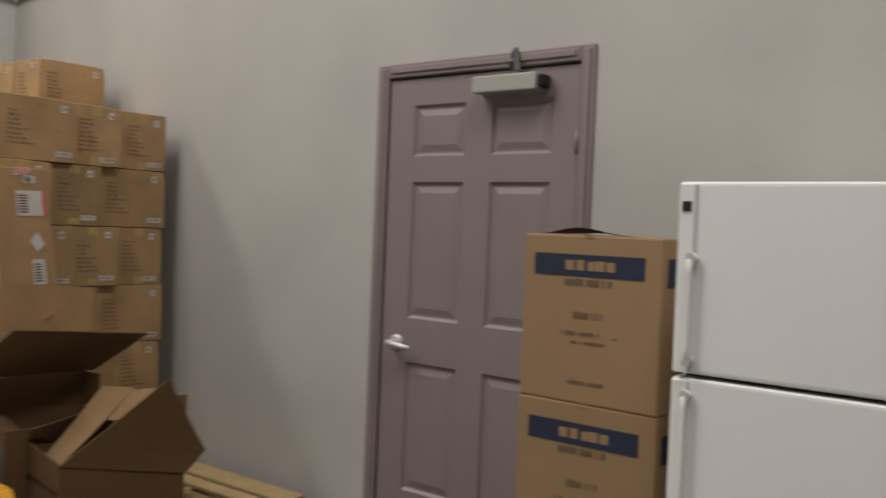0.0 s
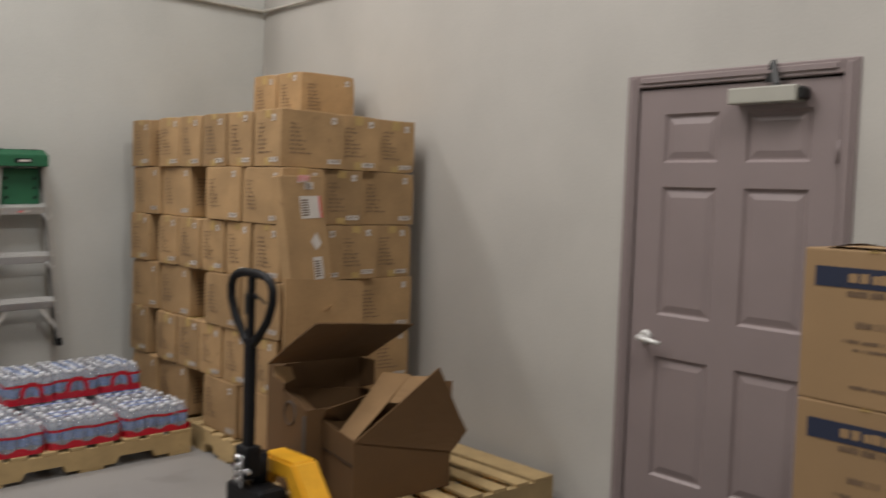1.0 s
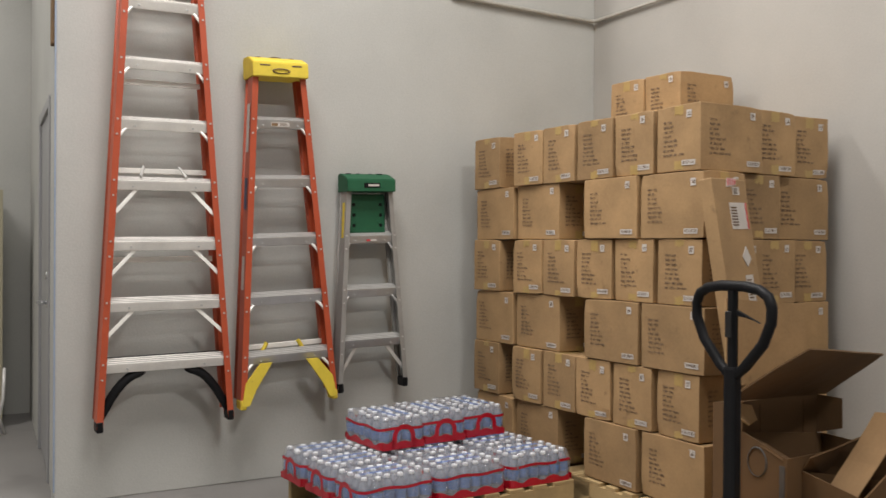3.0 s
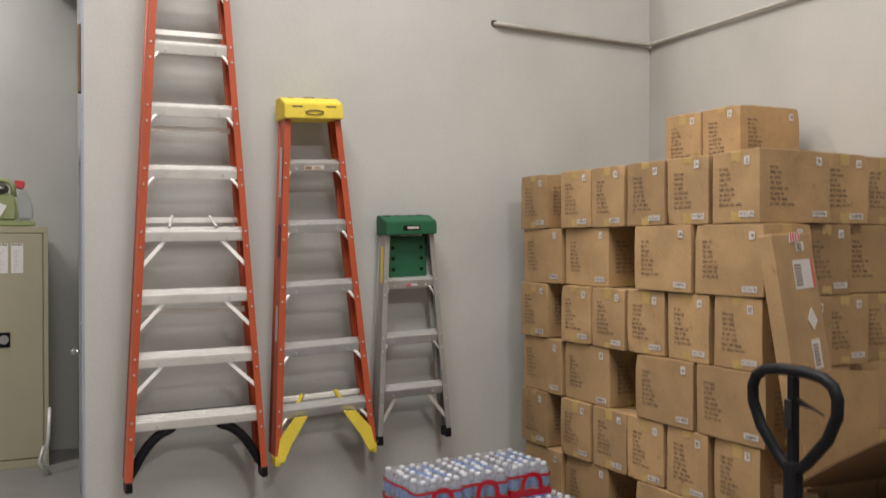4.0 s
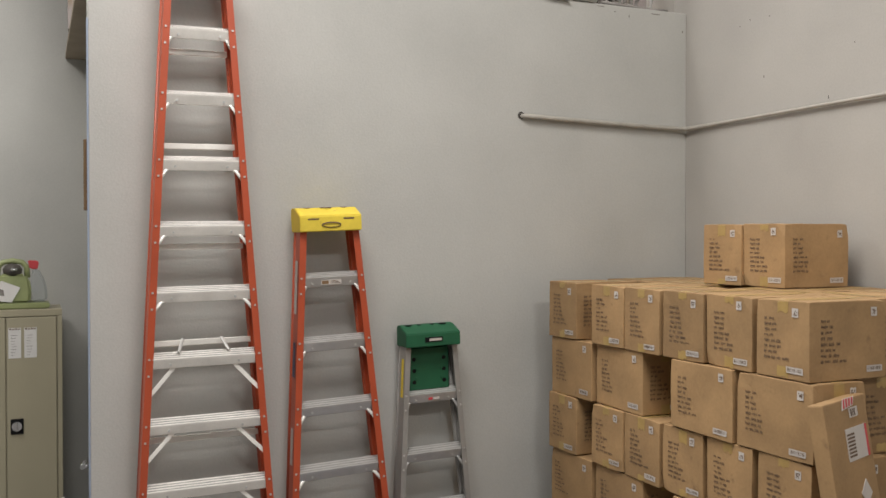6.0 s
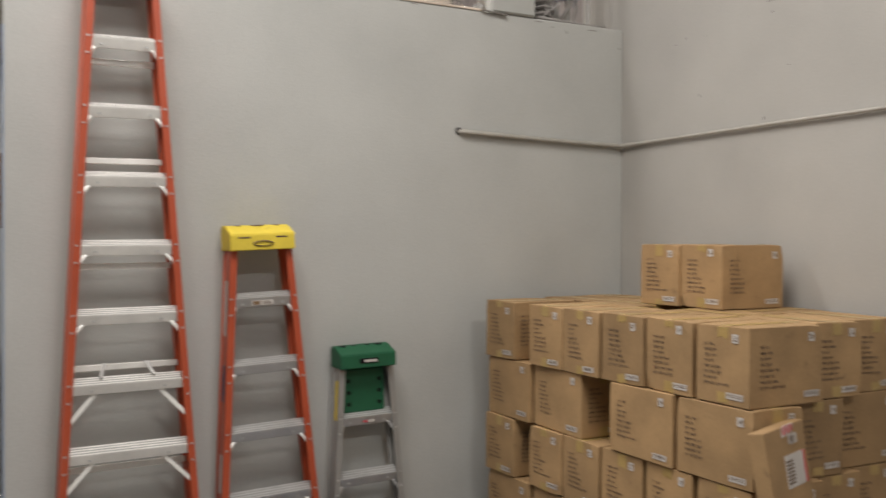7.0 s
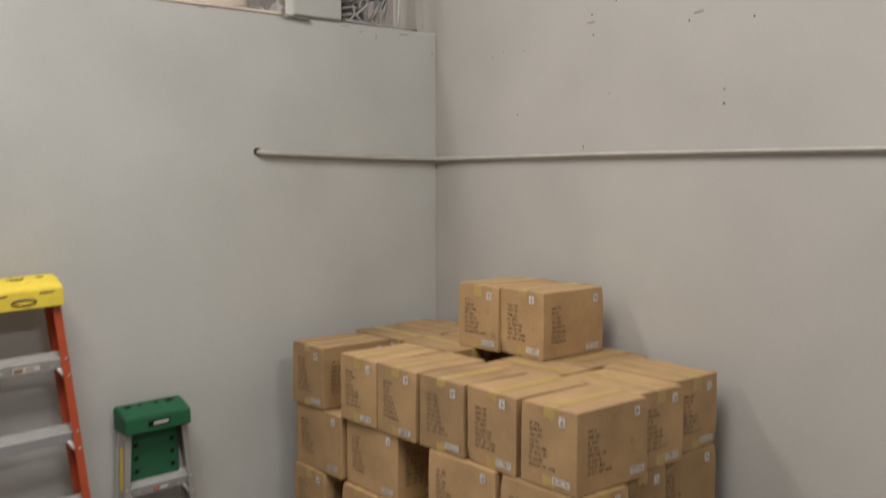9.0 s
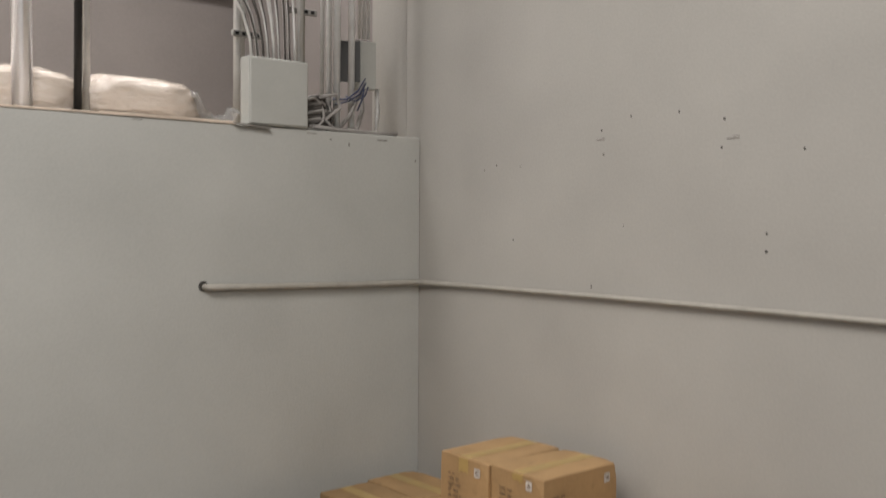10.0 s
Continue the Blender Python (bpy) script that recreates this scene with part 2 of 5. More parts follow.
def mesh_of(name, bm, mats):
    bmesh.ops.recalc_face_normals(bm, faces=bm.faces[:])
    me = bpy.data.meshes.new(name)
    bm.to_mesh(me)
    bm.free()
    for m in mats if isinstance(mats, (list, tuple)) else [mats]:
        me.materials.append(m)
    return me


def part(name, bm, mats, parent=None, label=""):
    """One mesh object, under a thing or under a part."""
    data = bm if isinstance(bm, bpy.types.Mesh) else mesh_of(name, bm, mats)
    ob = new(name, data)
    if parent is not None:
        ob.parent = parent
    return tagged(ob, label)


def thing(name, label, category, m=None, group="", kind=""):
    ob = new(name)
    ob.empty_display_size = 0.1
    if m is not None:
        ob.matrix_basis = m
    return tagged(ob, label, category, group, kind)


def boxes(*rows, bevel=0.0, mat=0):
    bm = bmesh.new()
    for lo, hi in rows:
        box(bm, lo, hi, bevel, mat)
    return bm


def setting(name, bm, mats, label):
    return tagged(part(name, bm, mats), label, name.split("_")[0], kind="structure")


# ---- large structure ----
setting("floor", boxes(((-9.2, -11.2, -0.2), (0.2, 3.0, 0.0))), CONCRETE, "grey sealed concrete warehouse floor with faint stains")
DY0, DY1, DZ = -4.45, -3.475, 2.055  # door opening in the east wall
setting("wall_east", boxes(((0.0, DY1, 0.0), (0.2, 0.11, 6.2)), ((0.0, -11.0, 0.0), (0.2, DY0, 6.2)), ((0.0, DY0, DZ), (0.2, DY1, 6.2))), PAINT_EAST, "warm light grey painted wall with a door")
setting("wall_loft_east", boxes(((-0.004, 0.11, 3.53), (0.2, 0.40, 6.2))), PAINT_EAST, "warm grey end wall above the storage room")
setting("wall_loft_end", boxes(((-0.004, 0.40, 3.53), (0.2, 2.8, 6.2))), PAINT_TAUPE, "darker taupe end wall deeper in the loft")
setting("wall_north", boxes(((-3.42, 0.0, 0.0), (0.0, 0.11, 3.545)), bevel=0.004), PAINT, "light grey painted drywall partition hung with ladders")
SIDE = pose(-3.42, 0.0, 0) @ pose(0, 0, 0, 0, 0, -3.3) @ pose(3.42, 0.0, 0)  # the side wall stands a little off square
setting("wall_side", boxes(((-3.416, 0.11, 0.0), (-3.326, 0.5, 3.5)), ((-3.416, 1.42, 0.0), (-3.326, 2.8, 3.5)), ((-3.416, 0.5, 2.08), (-3.326, 1.42, 3.5))), PAINT, "grey painted side wall of the storage room").matrix_basis = SIDE
setting("wall_back", boxes(((-9.0, 2.8, 0.0), (0.2, 3.0, 6.2))), PAINT, "grey painted back wall behind the steel cabinet")
setting("wall_west", boxes(((-9.2, -11.0, 0.0), (-9.0, 3.0, 6.2))), PAINT, "plain grey wall behind the camera")
setting("wall_south", boxes(((-9.2, -11.2, 0.0), (0.2, -11.0, 6.2))), PAINT, "plain grey wall behind the camera")
setting("ceiling", boxes(((-9.2, -11.2, 6.2), (0.2, 3.0, 6.4))), CEIL, "pale warehouse ceiling high above")
setting("wall_loft_back", boxes(((-3.446, 1.92, 3.54), (-0.004, 2.0, 6.19))), PAINT_TAUPE, "taupe back wall of the loft")
setting("loft_deck", boxes(((-3.44, 0.11, 3.5), (-0.004, 2.8, 3.54))), PLY, "plywood storage deck on top of the room")
setting("loft_edge_board", boxes(((-3.3, -0.004, 3.545), (-1.566, 0.12, 3.554)), ((-1.565, -0.006, 3.545), (-1.0, 0.12, 3.557)), bevel=0.001), EDGEWOOD, "thin raw wooden edge board along the wall top")
setting("loft_beam", boxes(((-3.41, 1.80, 4.58), (-0.01, 1.915, 4.76)), bevel=0.005), DARK, "dark steel beam along the back of the loft")
bm = bmesh.new()
box(bm, (-3.426, -0.004, 0.06), (-3.418, 0.012, 3.2), 0.001)
setting("corner_bead", bm, BLUEBEAD, "thin bluish metal corner bead at the wall end")


def door_leaf_mesh(w, h, t, panels):
    """A moulded six-panel leaf: y across from 0 to w, z up, front at x = -t."""
    bm = bmesh.new()
    ys = sorted({0, w, *[p[0] for p in panels], *[p[1] for p in panels]})
    zs = sorted({0, h, *[p[2] for p in panels], *[p[3] for p in panels]})
    inside = lambda y, z: any(p[0] < y < p[1] and p[2] < z < p[3] for p in panels)
    for a, b in zip(ys, ys[1:]):
        for c, d in zip(zs, zs[1:]):
            if not inside((a + b) / 2, (c + d) / 2):
                bm.faces.new([bm.verts.new((-t, *q)) for q in ((a, c), (b, c), (b, d), (a, d))])
    for y0, y1, z0, z1 in panels:
        loops = []
        for inset, depth in ((0, 0), (0.012, 0.012), (0.020, 0.012), (0.048, 0.005), (0.052, 0.005)):
            loops.append([bm.verts.new((-t + depth, *q)) for q in ((y0 + inset, z0 + inset), (y1 - inset, z0 + inset), (y1 - inset, z1 - inset), (y0 + inset, z1 - inset))])
        for a, b in zip(loops, loops[1:]):
            for k in range(4):
                bm.faces.new((a[k], a[(k + 1) % 4], b[(k + 1) % 4], b[k]))
        bm.faces.new(loops[-1])
    bmesh.ops.remove_doubles(bm, verts=bm.verts[:], dist=1e-4)
    back = [bm.verts.new((0, *q)) for q in ((0, 0), (w, 0), (w, h), (0, h))]
    bm.faces.new(back[::-1])
    for a, b in (((0, 0), (w, 0)), ((w, 0), (w, h)), ((w, h), (0, h)), ((0, h), (0, 0))):
        bm.faces.new([bm.verts.new(q) for q in ((-t, *a), (-t, *b), (0, *b), (0, *a))])
    return bm


def lever(parent, base, way, out, mat):
    """A lever handle with a round rose: base on the leaf, out of it, the lever along way."""
    b, w, o = Vector(base), Vector(way), Vector(out)
    bm = bmesh.new()
    tube(bm, [b, b + o * 0.008, b + o * 0.014], [0.034, 0.034, 0.024], 18)
    tube(bm, [b + o * 0.01, b + o * 0.055], 0.011, 12)
    tube(bm, [b + o * 0.052 - w * 0.012, b + o * 0.056 + w * 0.03, b + o * 0.052 + w * 0.08, b + o * 0.045 + w * 0.115], [0.013, 0.013, 0.011, 0.008], 12)
    return part("door_handle", bm, mat, parent, "satin chrome lever handle")


door = thing("door_1", "mauve-grey painted six-panel door in a matching frame, closed", "door", pose(0.0, 0, 0), kind="structure")
W0, W1, H = -4.446, -3.479, 2.046
leaf = door_leaf_mesh(W1 - W0, H - 0.012, 0.044, [(c0 - W0, c1 - W0, z0, z1) for c0, c1 in ((-3.9, -3.62), (-4.325, -4.035)) for z0, z1 in ((1.70, 1.92), (1.0, 1.59), (0.25, 0.81))])
leaf = part("door_leaf", leaf, DOORPAINT, door)
leaf.location = (0.048, W0, 0.012)
for lo, hi in (((-0.012, -3.475, 0.0), (0.1, -3.412, 2.115)), ((-0.012, -4.513, 0.0), (0.1, -4.45, 2.115)), ((-0.0125, -4.45, 2.055), (0.0995, -3.475, 2.1155))):
    bm = bmesh.new()
    box(bm, lo, hi, 0.005)
    inner = (lo[0] - 0.008, lo[1] + 0.018, lo[2] + (0.018 if lo[2] > 1 else 0)), (lo[0] + 0.004, hi[1] - 0.016, hi[2] - 0.014)
    box(bm, *inner, 0.004)
    part("door_frame", bm, DOORPAINT, door)
part("door_stop", boxes(((0.05, -3.50, 0), (0.1, -3.4755, 2.05)), ((0.05, -4.4495, 0), (0.1, -4.42, 2.05)), ((0.05, -4.42, 2.02), (0.1, -3.50, 2.0545))), DOORPAINT, door)
lever(leaf, (-0.044, W1 - W0 - 0.09, 0.89), (0, -1, -0.12), (-1, 0, 0), STEEL)
for z in (0.25, 1.05, 1.75):
    bm = bmesh.new()
    tube(bm, [(-0.006, -4.442, z - 0.045), (-0.006, -4.442, z + 0.045)], 0.006, 8)
    part("hinge", bm, DOORPAINT, door)
bm = bmesh.new()
box(bm, (-0.075, -4.29, 1.952), (0.012, -3.985, 2.018), 0.006, seg=2)
closer = part("door_closer", bm, CLOSER, door, "pale grey surface door closer box")
bm = bmesh.new()
box(bm, (-0.068, -4.315, 1.96), (0.0, -4.291, 2.011), 0.008)
part("end_cap", bm, DARK, closer)
bm = bmesh.new()
tube(bm, [(-0.045, -4.19, 2.0), (-0.045, -4.19, 2.03)], 0.016, 10)
sheet(bm, [(-0.05, -4.205, 2.03), (-0.05, -4.175, 2.03), (-0.02, -4.145, 2.125), (-0.02, -4.165, 2.13)], 0.006)
sheet(bm, [(-0.02, -4.165, 2.118), (-0.02, -4.14, 2.118), (-0.013, -4.12, 2.04), (-0.013, -4.15, 2.04)], 0.006)
part("arm", bm, DARK, closer)
bm = bmesh.new()
box(bm, (-0.62, -4.62, 0.0), (-0.03, -3.45, 0.008), 0.003)
tagged(part("door_mat", bm, RUBBER), "black ribbed rubber mat in front of the door", "mat")

side_door = thing("door_2", "grey flush door in the side wall, closed", "door", SIDE, kind="structure")
part("door_leaf", boxes(((-3.41, 0.52, 0.01), (-3.37, 1.40, 2.06)), bevel=0.003), DOORGREY, side_door)
for lo, hi in (((-3.426, 0.45, 0.0), (-3.33, 0.52, 2.12)), ((-3.426, 1.40, 0.0), (-3.33, 1.47, 2.12)), ((-3.4255, 0.52, 2.06), (-3.33, 1.40, 2.1195))):
    part("door_frame", boxes((lo, hi), bevel=0.004), DOORGREY, side_door)
lever(side_door, (-3.41, 0.60, 0.98), (0, 1, 0), (-1, 0, 0), CHROME)
bm = bmesh.new()
tube(bm, [(-3.41, 0.60, 1.13), (-3.432, 0.60, 1.13)], [0.026, 0.022], 14)
part("deadbolt", bm, CHROME, side_door)
bm = bmesh.new()
box(bm, (-3.442, 0.02, 2.31), (-3.4205, 0.09, 2.64), 0.003)
tagged(part("wooden_board", bm, DARKWOOD), "narrow raw wooden board fixed upright on the side wall", "board").matrix_basis = SIDE

# wall conduit
bm = bmesh.new()
tube(bm, [(-1.14, 0.03, 2.862), (-1.14, -0.012, 2.862), (-1.125, -0.022, 2.862), (-0.8, -0.022, 2.852), (-0.4, -0.022, 2.842), (-0.06, -0.022, 2.838), (-0.03, -0.032, 2.838), (-0.022, -0.06, 2.838), (-0.02, -0.5, 2.842), (-0.02, -1.2, 2.848), (-0.02, -2.0, 2.850), (-0.02, -3.0, 2.848), (-0.02, -5.0, 2.85), (-0.02, -8.0, 2.85)], [0.0140] * 8 + [0.0095] * 6, 10)
conduit = tagged(part("wall_conduit", bm, GREY_PIPE), "grey painted conduit pipe run along both walls", "pipe")
bm = bmesh.new()
tube(bm, [(-1.146, -0.001, 2.866), (-1.146, -0.004, 2.866)], 0.021, 18)
part("wall_sleeve", bm, HOLE, conduit, "dark cut hole round the pipe end")

# old screw holes and scuffs on the east wall
for y, z, w, h in ((-1.155, 3.505, 0.012, 0.012), (-1.165, 3.41, 0.010, 0.014), (-1.71, 3.51, 0.014, 0.016), (-1.70, 3.41, 0.012, 0.014), (-1.30, 3.55, 0.009, 0.016), (-1.52, 3.55, 0.010, 0.016), (-1.88, 3.05, 0.018, 0.014),
                   (-1.88, 3.11, 0.012, 0.012), (-0.66, 3.06, 0.009, 0.018), (-1.27, 3.13, 0.008, 0.010), (-0.55, 3.39, 0.007, 0.016), (-1.11, 2.885, 0.006, 0.03), (-2.01, 3.39, 0.012, 0.014), (-0.47, 3.37, 0.006, 0.014), (-2.3, 3.52, 0.014, 0.014), (-2.32, 3.42, 0.014, 0.014), (-0.7, 3.38, 0.006, 0.01)):
    bm = bmesh.new()
    w, h = 0.6 * w, 0.62 * h
    box(bm, (-0.002, y - w / 2, z - h / 2), (0.001, y + w / 2, z + h / 2), 0.0012)
    tagged(part("screw_hole", bm, HOLE), "small dark screw hole in the wall paint", "wall mark", "wall marks")
for y, z, w in ((-1.15, 3.468, 0.042), (-1.745, 3.44, 0.05), (-2.3, 3.47, 0.04)):
    bm = bmesh.new()
    box(bm, (-0.002, y - w / 2, z - 0.0022), (0.001, y + w / 2, z + 0.0022), 0.001)
    box(bm, (-0.002, y - w / 2, z + 0.007), (0.001, y, z + 0.009), 0.0008)
    tagged(part("wall_scuff", bm, SCUFF), "short horizontal scratch where a bracket was", "wall mark", "wall marks")
for x, z, w, h in ((-0.23, 3.520, 0.06, 0.005), (-0.52, 3.508, 0.012, 0.006), (-0.62, 3.530, 0.05, 0.004), (-1.42, 3.535, 0.04, 0.004), (-0.03, 3.43, 0.008, 0.012), (-0.42, 3.49, 0.006, 0.016)):
    bm = bmesh.new()
    box(bm, (x - w / 2, -0.002, z - h / 2), (x + w / 2, 0.001, z + h / 2), 0.001)
    tagged(part("wall_scuff", bm, SCUFF), "small dark scuff below the wall's top edge", "wall mark", "wall marks")

# ---- pallets ----
def pallet(label, m):
    """Stringers 1.22 m along x, deck boards 1.02 m along y, its top at 0.14 m."""
    ob = thing("wooden_pallet", label, "pallet", m, "pallets")
    notch = [(-0.61, 0.018), (-0.38, 0.018), (-0.36, 0.055), (-0.16, 0.055), (-0.14, 0.018), (0.14, 0.018), (0.16, 0.055), (0.36, 0.055), (0.38, 0.018), (0.61, 0.018), (0.61, 0.122), (-0.61, 0.122)]
    for y in (-0.49, 0.0, 0.49):
        bm = bmesh.new()
        prism(bm, notch, "y", y - 0.019, y + 0.019)
        part("stringer", bm, WOOD, ob)
    boards = [mesh_of("deck_board", boxes(((-w / 2, -0.508, 0.122), (w / 2, 0.508, 0.14)), bevel=0.002), WOOD) for w in (0.14, 0.09)]
    for i in range(8):
        wide = i in (0, 7)
        x = -0.54 + i * 1.08 / 7
        d = part("deck_board", boards[0 if wide else 1], None, ob)
        d.location, d.rotation_euler = (x, 0, 0), (0, 0, random.uniform(-0.008, 0.008))
    low = mesh_of("bottom_board", boxes(((-0.07, -0.508, 0.0), (0.07, 0.508, 0.018)), bevel=0.002), WOOD)
    for x in (-0.54, 0.0, 0.54):
        part("bottom_board", low, None, ob).location = (x, 0, 0)
    return ob


pallet("weathered pine pallet under the tall carton stack", pose(-0.585, -0.72, 0.0, 0, 0, 90))
pallet("weathered pine pallet under the tall carton stack", pose(-0.585, -1.55, 0.0, 0, 0, 90)).scale = (0.78, 1, 1)
pallet("bare pine pallet beside the wall, carrying open cartons", pose(-0.69, -2.60, 0.0, 0, 0, 0.6))
WP = pose(-1.77, -0.91, 0.0, 0, 0, 4.0)
pallet("pine pallet loaded with bottled water", WP).scale = (0.96, 0.82, 1)

# ---- stacked cartons ----
CL, CW, CH = 0.391, 0.269, 0.297
rng = random.Random(4)


def print_face(bm, at, right, out, width, height, seed):
    """Printed lines and two stickers on one carton side: at the middle of its base."""
    r = random.Random(seed)
    at, right, out, up = Vector(at), Vector(right), Vector(out), Vector((0, 0, 1))

    def bar(u0, u1, v0, v1, mat, lift=0.0012):
        f = bm.faces.new([bm.verts.new(at + right * u + up * v + out * lift) for u, v in ((u0, v0), (u1, v0), (u1, v1), (u0, v1))])
        f.material_index = mat

    def word(x, v, w, tall):
        c = 0
        while c < w - 0.004:
            wide = r.uniform(0.0030, 0.0048)
            low = r.choice((0.0, 0.0, 0.25)) * tall
            bar(x + c, x + c + wide, v + low, v + tall * r.uniform(0.78, 1), 0)
            if r.random() < 0.4:
                bar(x + c + wide, x + c + wide + 0.002, v + tall * 0.4, v + tall * 0.6, 0)
            c += wide + 0.0030
    x0 = -width * 0.5 + r.uniform(0.040, 0.055)
    for i in range(8):
        v = height * 0.735 - i * 0.0212
        x = x0 + r.uniform(0, 0.002)
        for k in range(2 if i < 4 else 3 if i < 7 else 4):
            w = r.uniform(0.014, 0.036)
            if x + w < x0 + (0.105 if i < 6 else 0.15):
                word(x, v, w, 0.0118)
            x += w + 0.007
    # square code sticker, high up
    u, v = width * 0.5 - r.uniform(0.072, 0.086), height * 0.80 + r.uniform(-0.006, 0.006)
    bar(u, u + 0.031, v, v + 0.034, 1)
    for k in range(4):
        for m in range(4):
            if r.random() < 0.55:
                bar(u + 0.006 + 0.005 * k, u + 0.0105 + 0.005 * k, v + 0.007 + 0.005 * m, v + 0.0115 + 0.005 * m, 0, 0.0016)
    # barcode sticker, low down
    u, v = width * 0.5 - r.uniform(0.104, 0.116), 0.022 + r.uniform(-0.004, 0.006)
    bar(u, u + 0.082, v, v + 0.024, 1)
    for k in range(13):
        a = u + 0.006 + 0.0055 * k
        bar(a, a + r.choice((0.0018, 0.0034)), v + 0.006, v + 0.020, 0, 0.0016)


def carton_meshes(seed):
    r = random.Random(seed)
    bm = bmesh.new()
    box(bm, (-CL / 2, -CW / 2, 0), (CL / 2, CW / 2, CH), 0.0035, seg=2)
    bmesh.ops.subdivide_edges(bm, edges=[e for e in bm.edges if e.calc_length() > 0.2], cuts=4, use_grid_fill=True)

    dents = [(Vector((sx * CL / 2, sy * CW / 2, sz * CH)), r.choice((0.0, 0.0, 0.002, 0.004, 0.009))) for sx in (-1, 1) for sy in (-1, 1) for sz in (0, 1)]

    def warp(m):
        """Dents and slack that body, tape and print share."""
        for v in m.verts:
            for at, push in dents:
                near = max(0.0, 1 - (v.co - at).length / 0.045)
                v.co += (Vector((0, 0, CH / 2)) - at).normalized() * push * near
            q = (1 - (2 * v.co.x / CL) ** 2) * (1 - (2 * v.co.y / CW) ** 2)
            v.co += noise.noise_vector(Vector((v.co.x * 6 + seed * 3.7, v.co.y * 6, v.co.z * 6))) * 0.0026
            v.co.z -= 0.002 * max(0.0, q) * (v.co.z / CH)
    warp(bm)
    body = mesh_of("carton_body", bm, BOARD)
    def strip(path, o, half, ragged):
        """Thin tape along a path of (x, z), its two ends torn unevenly."""
        tape = bmesh.new()
        rows = [[tape.verts.new((x, o + half * w, z)) for w in (-1, -0.5, 0, 0.5, 1)] for x, z in path]
        for k, row in enumerate((rows[0], rows[-1])):
            for v in row:
                v.co.z += r.uniform(-ragged, ragged)
        for a, b in zip(rows, rows[1:]):
            for k in range(4):
                tape.faces.new((a[k], a[k + 1], b[k + 1], b[k]))
        warp(tape)
        return mesh_of("tape", tape, TAPE)
    e = CL / 2
    o, d0, d1 = r.uniform(-0.006, 0.006), CH - r.uniform(0.03, 0.065), CH - r.uniform(0.03, 0.065)
    top = [(-e + 0.006 + (2 * e - 0.012) * k / 8, CH + 0.0011) for k in range(9)]
    tapes = [strip([(-e - 0.0009, d0), (-e - 0.0009, CH - 0.005), *top, (e + 0.0009, CH - 0.005), (e + 0.0009, d1)], o, 0.027, 0.007)]
    for s in (-1, 1):
        tapes.append(strip([(s * (e + 0.0009), 0.004), (s * (e + 0.0009), 0.02), (s * (e + 0.0009), r.uniform(0.03, 0.06))], o + r.uniform(-0.003, 0.003), 0.027, 0.006))
    ink = bmesh.new()
    for s in (1, -1):
        print_face(ink, (s * (CL / 2 + 0.0012), 0, 0), (0, s, 0), (s, 0, 0), CW, CH, seed * 10 + s)
        print_face(ink, (0, s * (CW / 2 + 0.0012), 0), (-s, 0, 0), (0, s, 0), CL, CH, seed * 10 + s + 5)
    warp(ink)
    return body, tapes, mesh_of("print", ink, [INK, STICKER])


KINDS = [carton_meshes(k) for k in range(7)]
PRINTED = "brown cardboard carton with printed lines and small white stickers, stacked"


def carton(x, y, z, along_x, label=PRINTED):
    body, tapes, ink = rng.choice(KINDS)
    turn = (0 if along_x else 90) + rng.choice((0, 180)) + rng.uniform(-1.3, 1.3)
    ob = thing("cardboard_carton", label, "carton", pose(x, y, z, 0, 0, turn), "cartons in the tall stack")
    part("carton_body", body, None, ob)
    for tape in tapes:
        part("tape", tape, None, ob, "strip of brown packing tape")
    tagged(part("print", ink, None, ob), kind="stuff")


Z0, DZR = 0.146, 0.3005
FRONT = -1.072
for row in range(6):
    z = Z0 + row * DZR
    j = lambda a=0.006: rng.uniform(-a, a)
    if row % 2:  # narrow ends to the front
        for k, y in enumerate((-0.345, -0.75, -1.03, -1.315, -1.605, -1.90)):
            carton(FRONT + CL / 2 + 0.006 * (k - 2) + j(0.003), y + j(0.004), z, True)
        for x, y in ((-0.535, -1.795), (-0.25, -1.762)):
            carton(x + j(), y + j(0.008), z, False)
        if row < 5:
            for x, y in ((-0.445, -0.335), (-0.44, -0.625), (-0.295, -0.912), (-0.455, -1.33)):
                carton(x + j(), y + j(), z, True)
        else:  # the top layer is full but for one gap beside the upper cartons
            for x, y in ((-0.53, -0.335), (-0.53, -0.735), (-0.585, -1.39)):
                carton(x + j(), y + j(), z, False)
            for y in (-0.305, -0.700, -1.094):
                carton(-0.25 + j(), y + j(), z, False)
            carton(-0.25, -1.427, z, True)
    else:  # long sides to the front
        for k, y in enumerate((-0.42, -0.83, -1.45, -1.86)):
            carton(FRONT + CW / 2 + 0.012 * (k % 2) + j(0.003), y + j(), z, False)
        carton(-0.645 + j(), -1.803 + j(0.008), z, False)
        carton(-0.30 + j(), -1.820 + j(0.008), z, True)
        for y in (-0.40, -0.81, -1.40):
            carton(-0.645 + j(), y + j(), z, False)
        for y in (-0.36, -0.66, -0.96, -1.245, -1.535):
            carton(-0.30 + j(), y + j(), z, True)
TOPZ = Z0 + 6 * DZR
carton(-0.34, -0.948, TOPZ, True, "brown printed carton lying on top of the stack")
carton(-0.325, -1.222, TOPZ, True, "brown printed carton lying on top of the stack")

